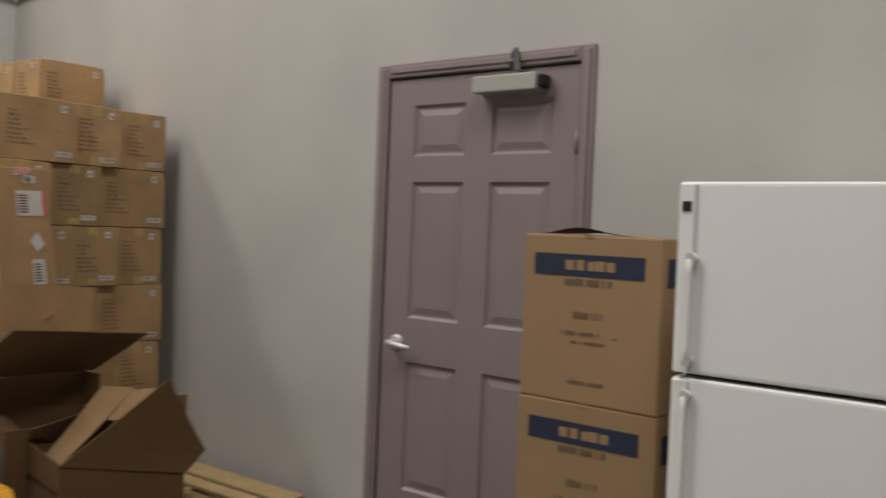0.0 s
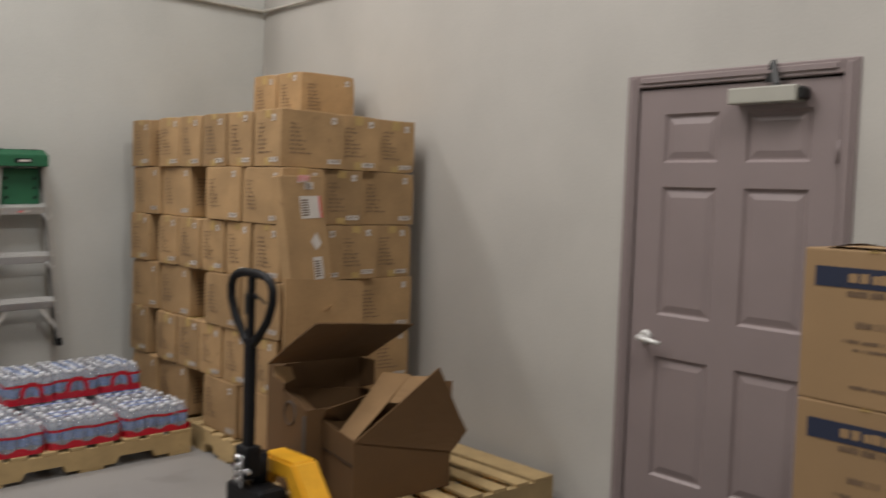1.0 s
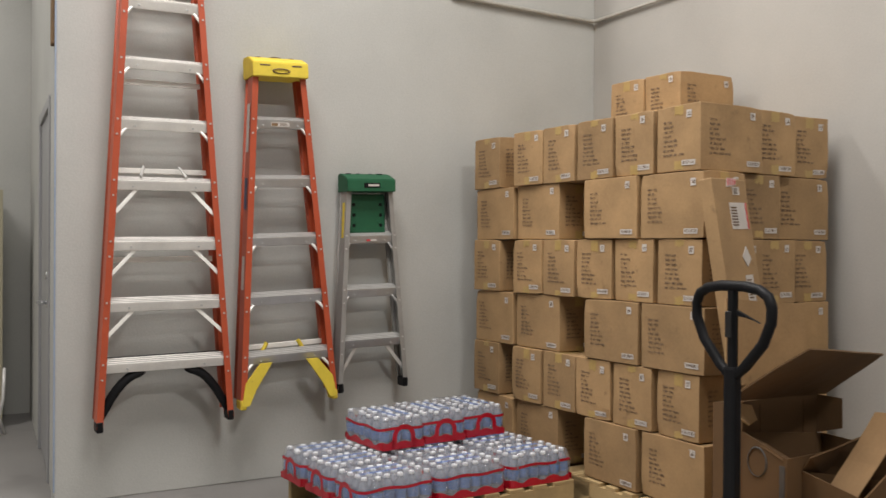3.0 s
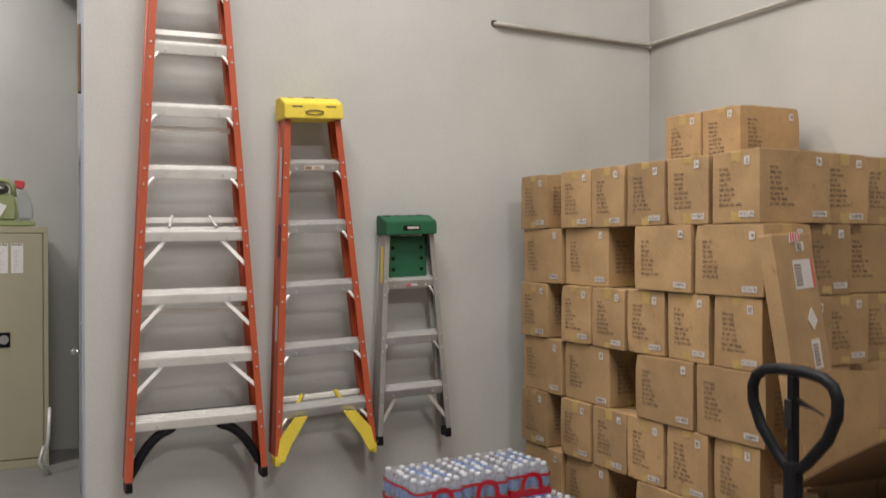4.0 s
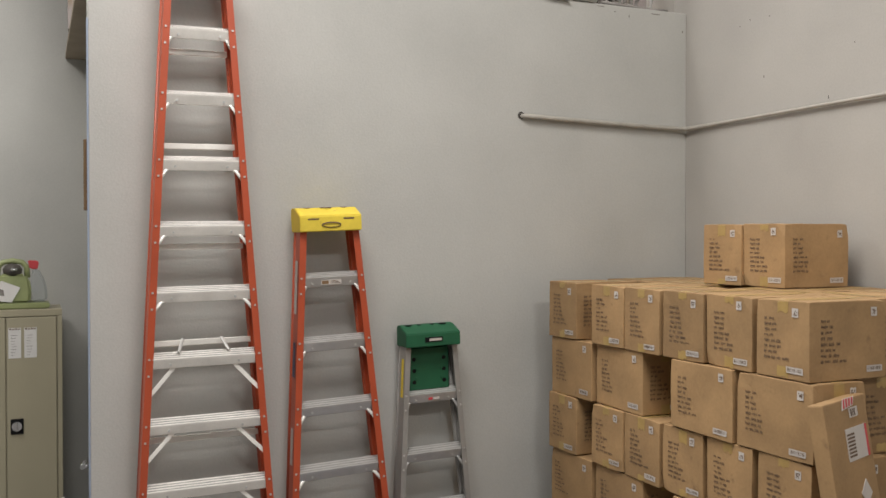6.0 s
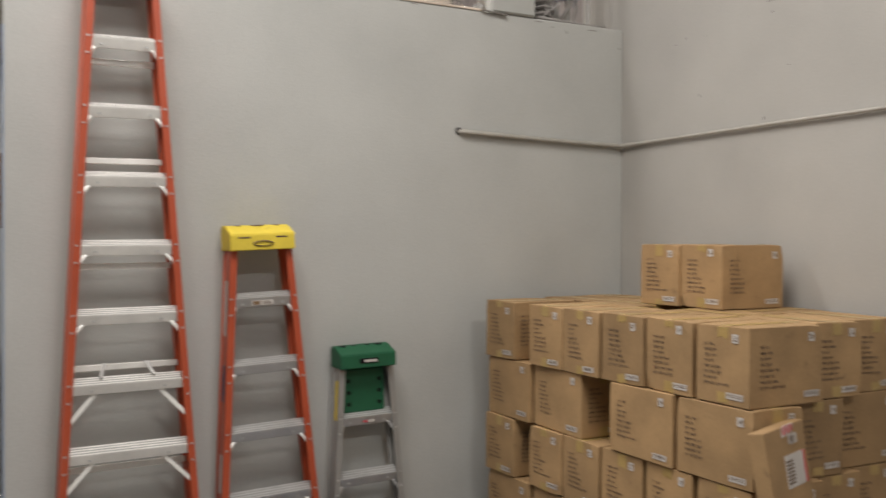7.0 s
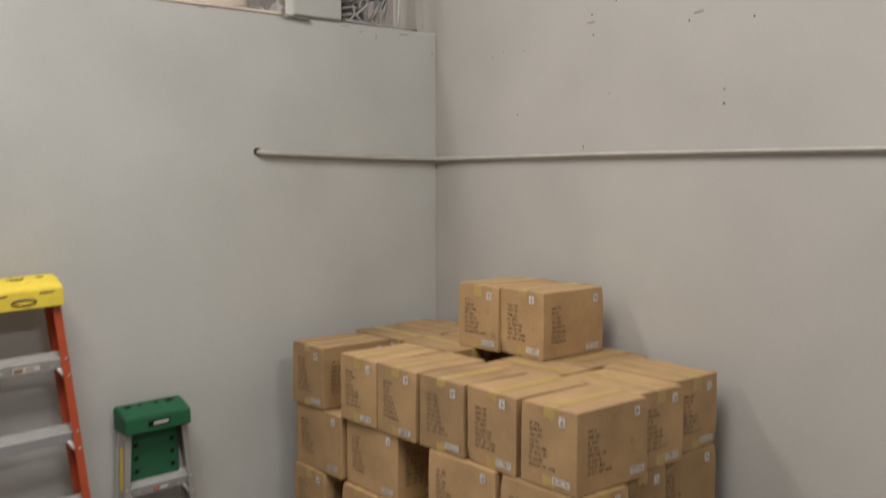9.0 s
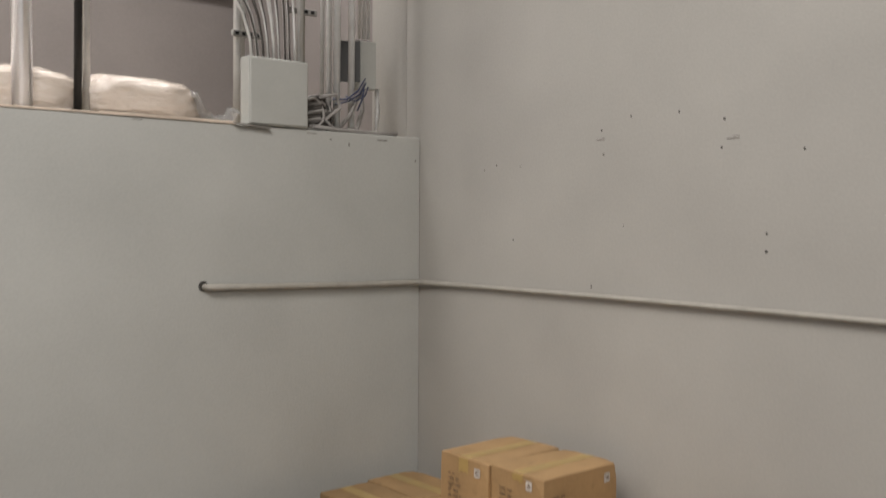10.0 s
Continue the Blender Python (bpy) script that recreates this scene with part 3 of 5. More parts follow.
# ---- long narrow carton leaning on the stack ----
lean = pose(-0.947, -2.229, 0.74, -8.8, -1.3, 18.4)
long_carton = thing("long_carton", "long narrow brown shipping carton leaning upright on the stack", "carton", lean)
bm = bmesh.new()
box(bm, (-0.165, -0.03, 0.0), (0.165, 0.03, 0.87), 0.006, seg=2)
part("carton_body", bm, BOARD, long_carton)
bm = bmesh.new()
sheet(bm, [(-0.035, -0.0325, 0.832), (0.055, -0.0325, 0.842), (0.068, -0.0325, 0.872), (-0.02, -0.0325, 0.872)], 0.002)
tape = part("tape", bm, STICKER, long_carton, "torn red and white tape at the end")
for k in range(4):
    bm = bmesh.new()
    u = -0.026 + k * 0.022
    sheet(bm, [(u, -0.0345, 0.838 + 0.002 * k), (u + 0.011, -0.0345, 0.839 + 0.002 * k), (u + 0.016, -0.0345, 0.870), (u + 0.006, -0.0345, 0.870)], 0.001)
    part("red_stripe", bm, REDINK, tape)
for name, u0, u1, v0, v1, mats in (("shipping_label", -0.03, 0.135, 0.65, 0.765, STICKER), ("barcode_label", 0.025, 0.095, 0.335, 0.45, STICKER), ("small_label", 0.02, 0.085, 0.80, 0.835, STICKER)):
    bm = bmesh.new()
    box(bm, (u0, -0.0325, v0), (u1, -0.0302, v1))
    lab = part(name, bm, mats, long_carton, "white printed paper label")
    bm = bmesh.new()
    for k in range(7):
        a = v0 + (v1 - v0) * (0.12 + 0.11 * k)
        box(bm, (u0 + 0.006, -0.0332, a), (u0 + (u1 - u0) * (0.38 if name == "shipping_label" else 0.7), -0.0326, a + (v1 - v0) * 0.06))
    part("print", bm, INK, lab)
    if name == "shipping_label":
        bm = bmesh.new()
        box(bm, (u1 - 0.016, -0.0332, v0), (u1, -0.0326, v1))
        part("red_stripe", bm, REDINK, lab)
bm = bmesh.new()
sheet(bm, [(0.022, -0.0320, 0.53), (0.060, -0.0320, 0.485), (0.105, -0.0320, 0.52), (0.068, -0.0320, 0.575)], 0.002)
part("diamond_label", bm, STICKER, long_carton, "white diamond label")

# ---- cardboard sheet and open cartons on the bare pallet ----
bm = bmesh.new()
sheet(bm, [(-1.175, -2.302, 0.143), (-0.695, -2.302, 0.143), (-0.70, -2.285, 1.065), (-1.17, -2.285, 1.10)], 0.008)
for u in range(3):
    box(bm, (-0.94 + u * 0.012, -2.2985, 0.93 + 0.008 * u), (-0.915 + u * 0.01, -2.2905, 0.936 + 0.008 * u))
tagged(part("cardboard_sheet", bm, BOARD), "plain brown cardboard sheet leaning on the carton stack", "cardboard")


def open_box(name, label, base, w, d, heights, flaps, turn=0.0):
    """A carton with its top open: w by d on its base's middle, the walls' heights at its four corners; flaps: boards by their corners in the world, with a material."""
    ob = thing(name, label, "carton", pose(*base, 0, 0, turn))
    t = 0.006
    bm = bmesh.new()
    ring = lambda g, zs: [bm.verts.new((sx * (w / 2 - g), sy * (d / 2 - g), z)) for (sx, sy), z in zip(((-1, -1), (1, -1), (1, 1), (-1, 1)), zs)]
    loops = [ring(0, (0,) * 4), ring(0, heights), ring(t, heights), ring(t, (t,) * 4)]
    for p, q in zip(loops, loops[1:]):
        for k in range(4):
            bm.faces.new((p[k], p[(k + 1) % 4], q[(k + 1) % 4], q[k]))
    bm.faces.new(loops[0][::-1])
    bm.faces.new(loops[-1])
    part("carton_body", bm, BROWN, ob)
    back = ob.matrix_basis.inverted()
    for mat, corners in flaps:
        bm = bmesh.new()
        sheet(bm, [back @ Vector(c) for c in corners], 0.006)
        bmesh.ops.subdivide_edges(bm, edges=[e for e in bm.edges if e.calc_length() > 0.1], cuts=4, use_grid_fill=True)
        for v in bm.verts:
            v.co += noise.noise_vector(v.co * 5) * 0.005
        part("flap", bm, mat, ob)
    return ob


rear = open_box("open_carton", "opened brown carton with its front flap raised, behind the others", (-1.055, -2.395, 0.142), 0.43, 0.15, (0.575, 0.575, 0.55, 0.55),
                [(BROWN, [(-1.365, -2.475, 0.726), (-0.79, -2.475, 0.715), (-0.61, -2.605, 0.880), (-1.33, -2.82, 0.958)]),
                 (BROWN, [(-0.842, -2.474, 0.715), (-0.842, -2.474, 0.560), (-0.825, -2.575, 0.59), (-0.825, -2.575, 0.708)])])
bm = bmesh.new()
sheet(bm, [(-0.275, -0.085, 0.575), (-0.205, -0.11, 0.565), (-0.190, -0.125, 0.51), (-0.242, -0.13, 0.495), (-0.29, -0.105, 0.535)], 0.006)
part("torn_flap", bm, BOARD, rear, "torn pale corner of a flap")
for x in (-0.12, 0.13):
    bm = bmesh.new()
    tube(bm, [(x, -0.0755, 0.555), (x + 0.004, -0.076, 0.48), (x, -0.0755, 0.36)], 0.004, 6, flat=0.5)
    part("crease", bm, BROWN, rear)
middle = open_box("open_carton", "low opened brown carton with a round printed mark", (-1.04, -2.575, 0.142), 0.50, 0.195, (0.398, 0.40, 0.41, 0.465),
                  [(BROWN, [(-1.285, -2.675, 0.537), (-1.295, -2.49, 0.604), (-1.20, -2.50, 0.562), (-1.19, -2.66, 0.51)])], turn=4.0)
bm = bmesh.new()
tube(bm, [(-0.2525, 0.03 + 0.042 * math.cos(t), 0.365 + 0.055 * math.sin(t)) for t in (2 * math.pi * k / 20 for k in range(20))], 0.004, 6, closed=True, flat=0.4)
box(bm, (-0.2535, -0.09, 0.10), (-0.2495, -0.068, 0.37))
part("print", bm, CABLE_DARK, middle, "faint round printed mark and dark band")
front = open_box("open_carton", "crumpled open brown carton with bent flaps on the pallet", (-0.908, -2.805, 0.142), 0.57, 0.25, (0.30, 0.172, 0.23, 0.345),
                 [(BROWN, [(-1.191, -2.934, 0.437), (-0.622, -2.934, 0.309), (-0.50, -2.905, 0.385), (-0.735, -2.955, 0.728)]),
                  (BROWN_LIT, [(-1.182, -2.78, 0.425), (-0.945, -2.81, 0.702), (-0.835, -2.875, 0.69), (-1.165, -2.885, 0.42)]),
                  (BROWN_LIT, [(-0.97, -2.868, 0.575), (-0.87, -2.855, 0.682), (-0.765, -2.935, 0.685), (-0.915, -2.935, 0.575)]),
                  (BROWN, [(-0.622, -2.92, 0.31), (-0.622, -2.69, 0.36), (-0.60, -2.69, 0.60), (-0.60, -2.90, 0.64)]),
                  (BROWN, [(-1.187, -2.676, 0.48), (-0.62, -2.676, 0.36), (-0.70, -2.745, 0.585), (-0.86, -2.745, 0.610), (-1.21, -2.735, 0.545)])])
# The fold's shade, drawn as a thin black bar.
bm = bmesh.new()
tube(bm, [(-0.287, 0.12, 0.215), (-0.288, 0.0, 0.205), (-0.287, -0.12, 0.185)], 0.0025, 6, flat=0.5)
part("crease", bm, BLACK, front)

# ---- bottled water ----
prof = [(0.965 * r, z) for r, z in ((0.022, 0.0), (0.031, 0.004), (0.031, 0.034), (0.029, 0.038), (0.0305, 0.042), (0.0305, 0.088), (0.029, 0.092), (0.031, 0.097), (0.029, 0.106), (0.020, 0.124), (0.0135, 0.136), (0.0135, 0.140), (0.0142, 0.141), (0.0142, 0.153), (0.012, 0.155))]
bm = bmesh.new()
lathe(bm, prof, 10, [0, 0, 0, 0, 1, 0, 0, 0, 0, 0, 0, 2, 2, 2])
BOTTLE_MESH = mesh_of("bottle", bm, [BOTTLE, BOTLABEL, CAPWHITE])
WL, WW, WH = 0.382, 0.257, 0.157


def film_meshes():
    red = bmesh.new()
    clear = bmesh.new()
    r = 0.03

    def ring(z, grow=0.0):
        pts = []
        for cx, cy, a0 in ((WL / 2 - r, WW / 2 - r, 0), (-WL / 2 + r, WW / 2 - r, 90), (-WL / 2 + r, -WW / 2 + r, 180), (WL / 2 - r, -WW / 2 + r, 270)):
            for k in range(5):
                a = radians(a0 + k * 22.5)
                pts.append((cx + (r + grow) * math.cos(a), cy + (r + grow) * math.sin(a), z))
        out = []
        for i in range(len(pts)):
            a, b = Vector(pts[i]), Vector(pts[(i + 1) % len(pts)])
            steps = max(1, round((b - a).length / 0.022))
            out += [a.lerp(b, k / steps) for k in range(steps)]
        return out
    base, n = ring(0.0, 0.001), 0
    n = len(base)
    scallop = lambda p, i: 0.016 + 0.024 * abs(math.sin((p.x / 0.0632 + p.y / 0.0632) * math.pi / 2))
    low = [red.verts.new(p) for p in base]
    high = [red.verts.new(p + Vector((0, 0, scallop(p, i)))) for i, p in enumerate(base)]
    for i in range(n):
        red.faces.new((low[i], low[(i + 1) % n], high[(i + 1) % n], high[i]))
    # red line round the shoulder, with a hanging scallop
    rim = ring(0.0, 0.0032)
    for i in range(len(rim)):
        p, q = rim[i], rim[(i + 1) % len(rim)]
        hp, hq = (0.100 + 0.004 * math.sin(r.x * 31 + r.y * 23) for r in (p, q))
        red.faces.new([red.verts.new((v.x, v.y, z)) for v, z in ((p, hp - 0.005), (q, hq - 0.005), (q, hq + 0.008), (p, hp + 0.008))])
    # arched red print round the carrying hole on both ends
    for s in (1, -1):
        x = s * (WL / 2 + 0.0035)
        arch = lambda rad: [(x, rad, 0.006), (x, rad, 0.062)] + [(x, rad * math.cos(math.pi * k / 10), 0.062 + rad * 0.9 * math.sin(math.pi * k / 10)) for k in range(1, 10)] + [(x, -rad, 0.062), (x, -rad, 0.006)]
        for (a, b), (c, d) in zip(zip(arch(0.041), arch(0.041)[1:]), zip(arch(0.066), arch(0.066)[1:])):
            red.faces.new([red.verts.new(q) for q in (a, b, d, c)])
        for k in (-1, 1):
            red.faces.new([red.verts.new((x, k * y, z)) for y, z in ((0.122, 0.0), (0.055, 0.0), (0.055, 0.052), (0.085, 0.036), (0.122, 0.030))])
    prev = None
    for z, g in ((0.002, 0.0), (0.106, 0.002), (0.126, -0.006), (0.146, -0.013), (0.158, -0.022)):
        now = [clear.verts.new(p) for p in ring(z, g)]
        if prev:
            for i in range(n):
                f = clear.faces.new((prev[i], prev[(i + 1) % n], now[(i + 1) % n], now[i]))
                f.smooth = True
        prev = now
    # the film sags between the caps and crumples over them
    nx, ny, lx, ly = 36, 24, WL - 0.036, WW - 0.036
    rows = []
    for j in range(ny + 1):
        row = []
        for i in range(nx + 1):
            x, y = lx * (i / nx - 0.5), ly * (j / ny - 0.5)
            u, v = (x + WL / 2 - 0.033) / 0.0632, (y + WW / 2 - 0.033) / 0.0632
            near = math.hypot(u - round(u), v - round(v))
            fold = abs(noise.noise(Vector((x * 38, y * 14, 3.0)))) * 0.010
            row.append(clear.verts.new((x, y, 0.158 - 0.012 * min(1.0, near * 1.7) + (fold if near > 0.25 else 0.0))))
        rows.append(row)
    for a, b in zip(rows, rows[1:]):
        for i in range(nx):
            clear.faces.new((a[i], a[i + 1], b[i + 1], b[i])).smooth = True
    return mesh_of("printed_film", red, REDFILM), mesh_of("shrink_film", clear, FILM)


RED_MESH, CLEAR_MESH = film_meshes()
bm = bmesh.new()
for k in range(2):
    y = -0.06 + 0.075 * k
    sheet(bm, [(-WL * 0.40, y, WH + 0.003), (WL * 0.25, y + 0.01, WH + 0.003), (WL * 0.25, y + 0.028, WH + 0.003), (-WL * 0.40, y + 0.018, WH + 0.003)], 0.001)
TOPPRINT = mesh_of("top_print", bm, [clear_plastic("blue_printed_film", (0.12, 0.22, 0.48), 0.35, 0.2)])
rngw = random.Random(9)


def water_case(m, label):
    ob = thing("water_case", label, "bottled water", m, "cases of bottled water")
    for i in range(6):
        for k in range(4):
            b = part("bottle", BOTTLE_MESH, None, ob)
            b.location = (-WL / 2 + 0.033 + i * 0.0632, -WW / 2 + 0.033 + k * 0.0632, 0.0)
            b.rotation_euler = (rngw.uniform(-0.085, 0.085), rngw.uniform(-0.085, 0.085), rngw.uniform(0, 6))
    part("printed_film", RED_MESH, None, ob, "red printed shrink film")
    film = part("shrink_film", CLEAR_MESH, None, ob, "clear shrink film")
    film.visible_shadow = False
    part("top_print", TOPPRINT, None, ob).visible_shadow = False


for i in range(3):
    for k in range(3):
        water_case(WP @ pose(-0.432 + i * 0.414 + rngw.uniform(-0.005, 0.005), -0.275 + k * 0.284, 0.141, 0, 0, rngw.uniform(-1.5, 1.5)), "shrink-wrapped case of water bottles with red and blue print")
for i in range(3):
    water_case(WP @ pose(-0.150 + i * 0.270, 0.21 + 0.02 * i, 0.141 + WH + 0.003, 0, 0, 90 + rngw.uniform(-2.5, 2.5)), "case of water bottles lying on the lower layer")

# ---- pallet jack ----
jack = thing("pallet_jack", "yellow pallet jack with a black pump and looped handle, parked", "pallet jack", pose(-1.580, -2.714, 0.0, 0, 0, 3))
bm = bmesh.new()
prism(bm, [(-0.35, 0.06), (-0.35, 0.15), (-0.17, 0.375), (0.08, 0.375), (0.30, 0.15), (0.30, 0.06), (0.22, 0.06), (0.22, 0.14), (0.05, 0.315), (-0.13, 0.315), (-0.24, 0.14), (-0.24, 0.06)], "x", 0.10, 0.23)
bmesh.ops.bevel(bm, geom=bm.edges[:], offset=0.012, segments=2, affect="EDGES")
part("fork_yoke", bm, AMBER, jack, "amber yellow painted steel yoke")
for s in (-1, 1):
    bm = bmesh.new()
    box(bm, (0.2, s * 0.265 - 0.08, 0.062), (1.30, s * 0.265 + 0.08, 0.105), 0.01)
    f = part("fork", bm, AMBER, jack)
    bm = bmesh.new()
    tube(bm, [(1.15, s * 0.265 - 0.04, 0.041), (1.15, s * 0.265 + 0.04, 0.041)], 0.04, 14)
    part("load_roller", bm, RUBBER, f)
    bm = bmesh.new()
    tube(bm, [(-0.02, s * 0.10 - 0.03, 0.09), (-0.02, s * 0.10 + 0.03, 0.09)], 0.09, 20)
    wheel = part("wheel", bm, RUBBER, jack)
    bm = bmesh.new()
    tube(bm, [(-0.02, s * 0.10 - 0.033, 0.09), (-0.02, s * 0.10 + 0.033, 0.09)], 0.035, 14)
    part("hub", bm, GASKET, wheel)
bm = bmesh.new()
box(bm, (-0.05, -0.15, 0.10), (0.10, 0.12, 0.27), 0.03, seg=2)
tube(bm, [(0.05, 0.0, 0.25), (0.05, 0, 0.40)], 0.035, 14)
part("pump", bm, BLACK, jack, "black hydraulic pump")
bm = bmesh.new()
for z, r in ((0.40, 0.016), (0.365, 0.022), (0.335, 0.014), (0.305, 0.02)):
    tube(bm, [(-0.066, -0.012 - r, z), (-0.066, -0.012 + r, z)], 0.012, 10)
tube(bm, [(-0.06, -0.03, 0.27), (-0.06, -0.03, 0.41)], 0.007, 8)
tube(bm, [(-0.045, -0.07, 0.34), (-0.045, 0.06, 0.345)], 0.009, 8)
part("fitting", bm, CHROME, jack, "bright steel pump fittings")
bm = bmesh.new()
box(bm, (-0.05, -0.05, 0.30), (0.03, 0.05, 0.44), 0.015, seg=2)
box(bm, (-0.030, -0.026, 0.42), (0.010, 0.026, 0.90), 0.012, seg=2)
box(bm, (-0.024, -0.018, 0.88), (0.004, 0.018, 1.165), 0.008)
shaft = part("tiller", bm, BLACK, jack, "black steel tiller")
loop = [(-0.01, 0.0, 0.855), (-0.01, 0.055, 0.905), (-0.01, 0.125, 0.985), (-0.01, 0.158, 1.06), (-0.01, 0.160, 1.11), (-0.01, 0.145, 1.145), (-0.01, 0.11, 1.166), (-0.01, 0.05, 1.176)]
loop += [(x, -y, z) for x, y, z in loop[:0:-1]]
bm = bmesh.new()
tube(bm, loop, 0.0185, 10, closed=True)
part("handle_loop", bm, BLACK, jack, "black looped grip")
bm = bmesh.new()
sheet(bm, [(-0.012, -0.02, 1.075), (-0.012, -0.085, 1.068), (-0.012, -0.115, 1.055), (-0.012, -0.02, 1.095)], 0.014)
part("release_lever", bm, BLACK, jack)
bm = bmesh.new()
box(bm, (-0.036, -0.014, 1.0), (-0.031, 0.014, 1.09), 0.002)
part("sticker", bm, DARK, shaft)


# ---- ladders ----
TIP_C, TIP_S = math.cos(radians(21)), math.sin(radians(21))


def step_ladder(label, m, half_foot, half_top, height, steps, cap_h, cap_mat, rail_mat, step_mat, depth, foot_mat, brace_mat, rear_bars, rail=0.032, pads=0.0):
    """A folded stepladder hung flat on the wall: feet at z = 0, its back at y = 0, the front towards -y."""
    ob = thing("step_ladder", label, "ladder", m, "ladders on the wall")
    half = lambda z: half_foot + (half_top - half_foot) * z / height
    web = 0.075
    for s in (-1, 1):
        bm = bmesh.new()
        a, b = Vector((s * half(0), -depth, 0)), Vector((s * half(height), -depth, height - cap_h * 0.4))

        section = [(-rail, 0), (0, 0), (0, web + 0.005), (-rail, web + 0.005), (-rail, web), (-0.006, web), (-0.006, 0.005), (-rail, 0.005)]
        ends = [[bm.verts.new((p.x + s * x, p.y + y, p.z)) for x, y in section] for p in (a, b)]
        for k in range(8):
            bm.faces.new((ends[0][k], ends[0][(k + 1) % 8], ends[1][(k + 1) % 8], ends[1][k]))
        for ring in ends:
            bm.faces.new(ring)
        r = part("front_rail", bm, rail_mat, ob)
        bm = bmesh.new()
        for z in steps:
            for dz in (0.0, -0.075):
                x = s * (half(z + dz) - rail * 0.45)
                tube(bm, [(x, -depth - 0.004, z + dz), (x, -depth + 0.002, z + dz)], 0.0055, 7)
        tagged(part("rivet", bm, ALU, r), kind="stuff")
        bm = bmesh.new()
        back = half_foot * 0.94
        tube(bm, [(s * back * 1.0, -0.03, 0.03), (s * half(height) * 0.92, -0.03, height - cap_h)], 0.020, 8, flat=0.8)
        part("rear_rail", bm, rail_mat, ob)
        bm = bmesh.new()
        x = s * half(0)
        box(bm, (min(x, x - s * 0.034), -depth - 0.004, -0.02), (max(x, x - s * 0.034), -depth + 0.075, 0.035), 0.006)
        part("foot", bm, foot_mat, ob)
    for i, z in enumerate(steps):
        w = half(z) - 0.012
        bm = bmesh.new()
        f = -depth + 0.004
        ribs = [q for k in range(4) for q in ((0.001 + k * 0.0195, 0.003), (0.0105 + k * 0.0195, 0.003), (0.0110 + k * 0.0195, -0.008), (0.0195 + k * 0.0195, -0.008))]
        section = [(0.003, -0.047), (0, -0.043), (0, -0.004), *ribs, (0.08, -0.03), (0.075, -0.03), (0.074, -0.012), (0.008, -0.012), (0.008, -0.047)]
        # folded up, the treads tip forwards
        prism(bm, [(f + u * TIP_C - v * TIP_S, z + u * TIP_S + v * TIP_C - 0.005) for u, v in section], "x", -w, w)
        st = part("step", bm, step_mat, ob)
        # Dark strips put the shade between the ribs into colour.
        bm = bmesh.new()
        for k in range(3):
            strip = [(0.0112 + k * 0.0195, 0.002), (0.0203 + k * 0.0195, 0.002), (0.0193 + k * 0.0195, -0.0085), (0.0112 + k * 0.0195, -0.0085)]
            prism(bm, [(f + u * TIP_C - v * TIP_S, z + u * TIP_S + v * TIP_C - 0.005) for u, v in strip], "x", -w + 0.004, w - 0.004)
        part("tread_groove", bm, GROOVE_SHADE, st, "strips coloured as the shade in the tread grooves")
        for s in (-1, 1):
            bm = bmesh.new()
            tube(bm, [(s * w * 0.62, f + 0.0045, z - 0.030), (s * w * 0.62, f + 0.012, z - 0.030)], 0.0055, 8)
            part("rivet", bm, ALU, st)
        for s in (-1, 1):
            if height > 2 and i == 0:
                continue
            bm = bmesh.new()
            if brace_mat and i < len(steps) - pads:
                drop = 0.175 if i or height > 2 else z - 0.09
                x0, x1, z0, z1 = w * (0.46 if height > 2 else 0.42), half(z - drop) - 0.012, z - 0.02, z - drop
                sheet(bm, [(s * (x0 - 0.012), -depth + 0.035, z0), (s * (x0 + 0.012), -depth + 0.035, z0), (s * (x1 + 0.006), -depth + 0.012, z1), (s * (x1 - 0.014), -depth + 0.012, z1 - 0.006)], 0.005)
            else:
                tube(bm, [(s * w * 0.76, -depth + 0.03, z - 0.035), (s * w * 0.83, -depth + 0.022, z - 0.048), (s * w * 0.93, -depth + 0.016, z - 0.075), (s * (w + 0.006), -depth + 0.012, z - 0.108)], 0.0095, 8, flat=0.7)
            part("brace", bm, ALU_STEP if rail_mat is ORANGE else ALU, st)
    for z in rear_bars:
        bm = bmesh.new()
        w = (half_foot * 0.94 + (half(height) * 0.92 - half_foot * 0.94) * z / height)
        box(bm, (-w, -0.05, z - 0.014), (w, -0.03, z + 0.014), 0.003)
        part("rear_bar", bm, ALU_STEP if rail_mat is not ALU_DULL else ALU_DULL, ob)
    w = half_top + 0.012
    bm = bmesh.new()
    prism(bm, [(-depth - 0.03, height - cap_h), (-depth - 0.03, height - cap_h * 0.36), (-depth - 0.024, height - cap_h * 0.32), (-depth + 0.06, height - cap_h * 0.02), (-0.02, height), (-0.008, height - 0.02), (-0.008, height - cap_h)], "x", -w, w)
    bmesh.ops.bevel(bm, geom=bm.edges[:], offset=0.004, segments=2, affect="EDGES")
    cap = part("top_cap", bm, cap_mat, ob)
    return ob, cap, half


big, cap, half = step_ladder("tall orange fibreglass stepladder with aluminium steps, folded on the wall", pose(-2.909, -0.035, 0.40, 0, -0.75, 0), 0.345, 0.145, 3.07,
                             [0.315 + 0.3045 * k for k in range(9)], 0.05, DARK, ORANGE, ALU_STEP, 0.165, BLACK, True, (0.83, 1.285, 1.74, 2.215, 2.66), pads=5)
for s in (-1, 1):
    bm = bmesh.new()
    tube(bm, [(s * (0.10 + 0.226 * k / 8), -0.12, 0.262 - 0.235 * (k / 8) ** 2.2) for k in range(9)], [0.010] + [0.026] * 7 + [0.018], 8, flat=0.8)
    part("foot_brace", bm, BLACK, big, "black curved foot brace")
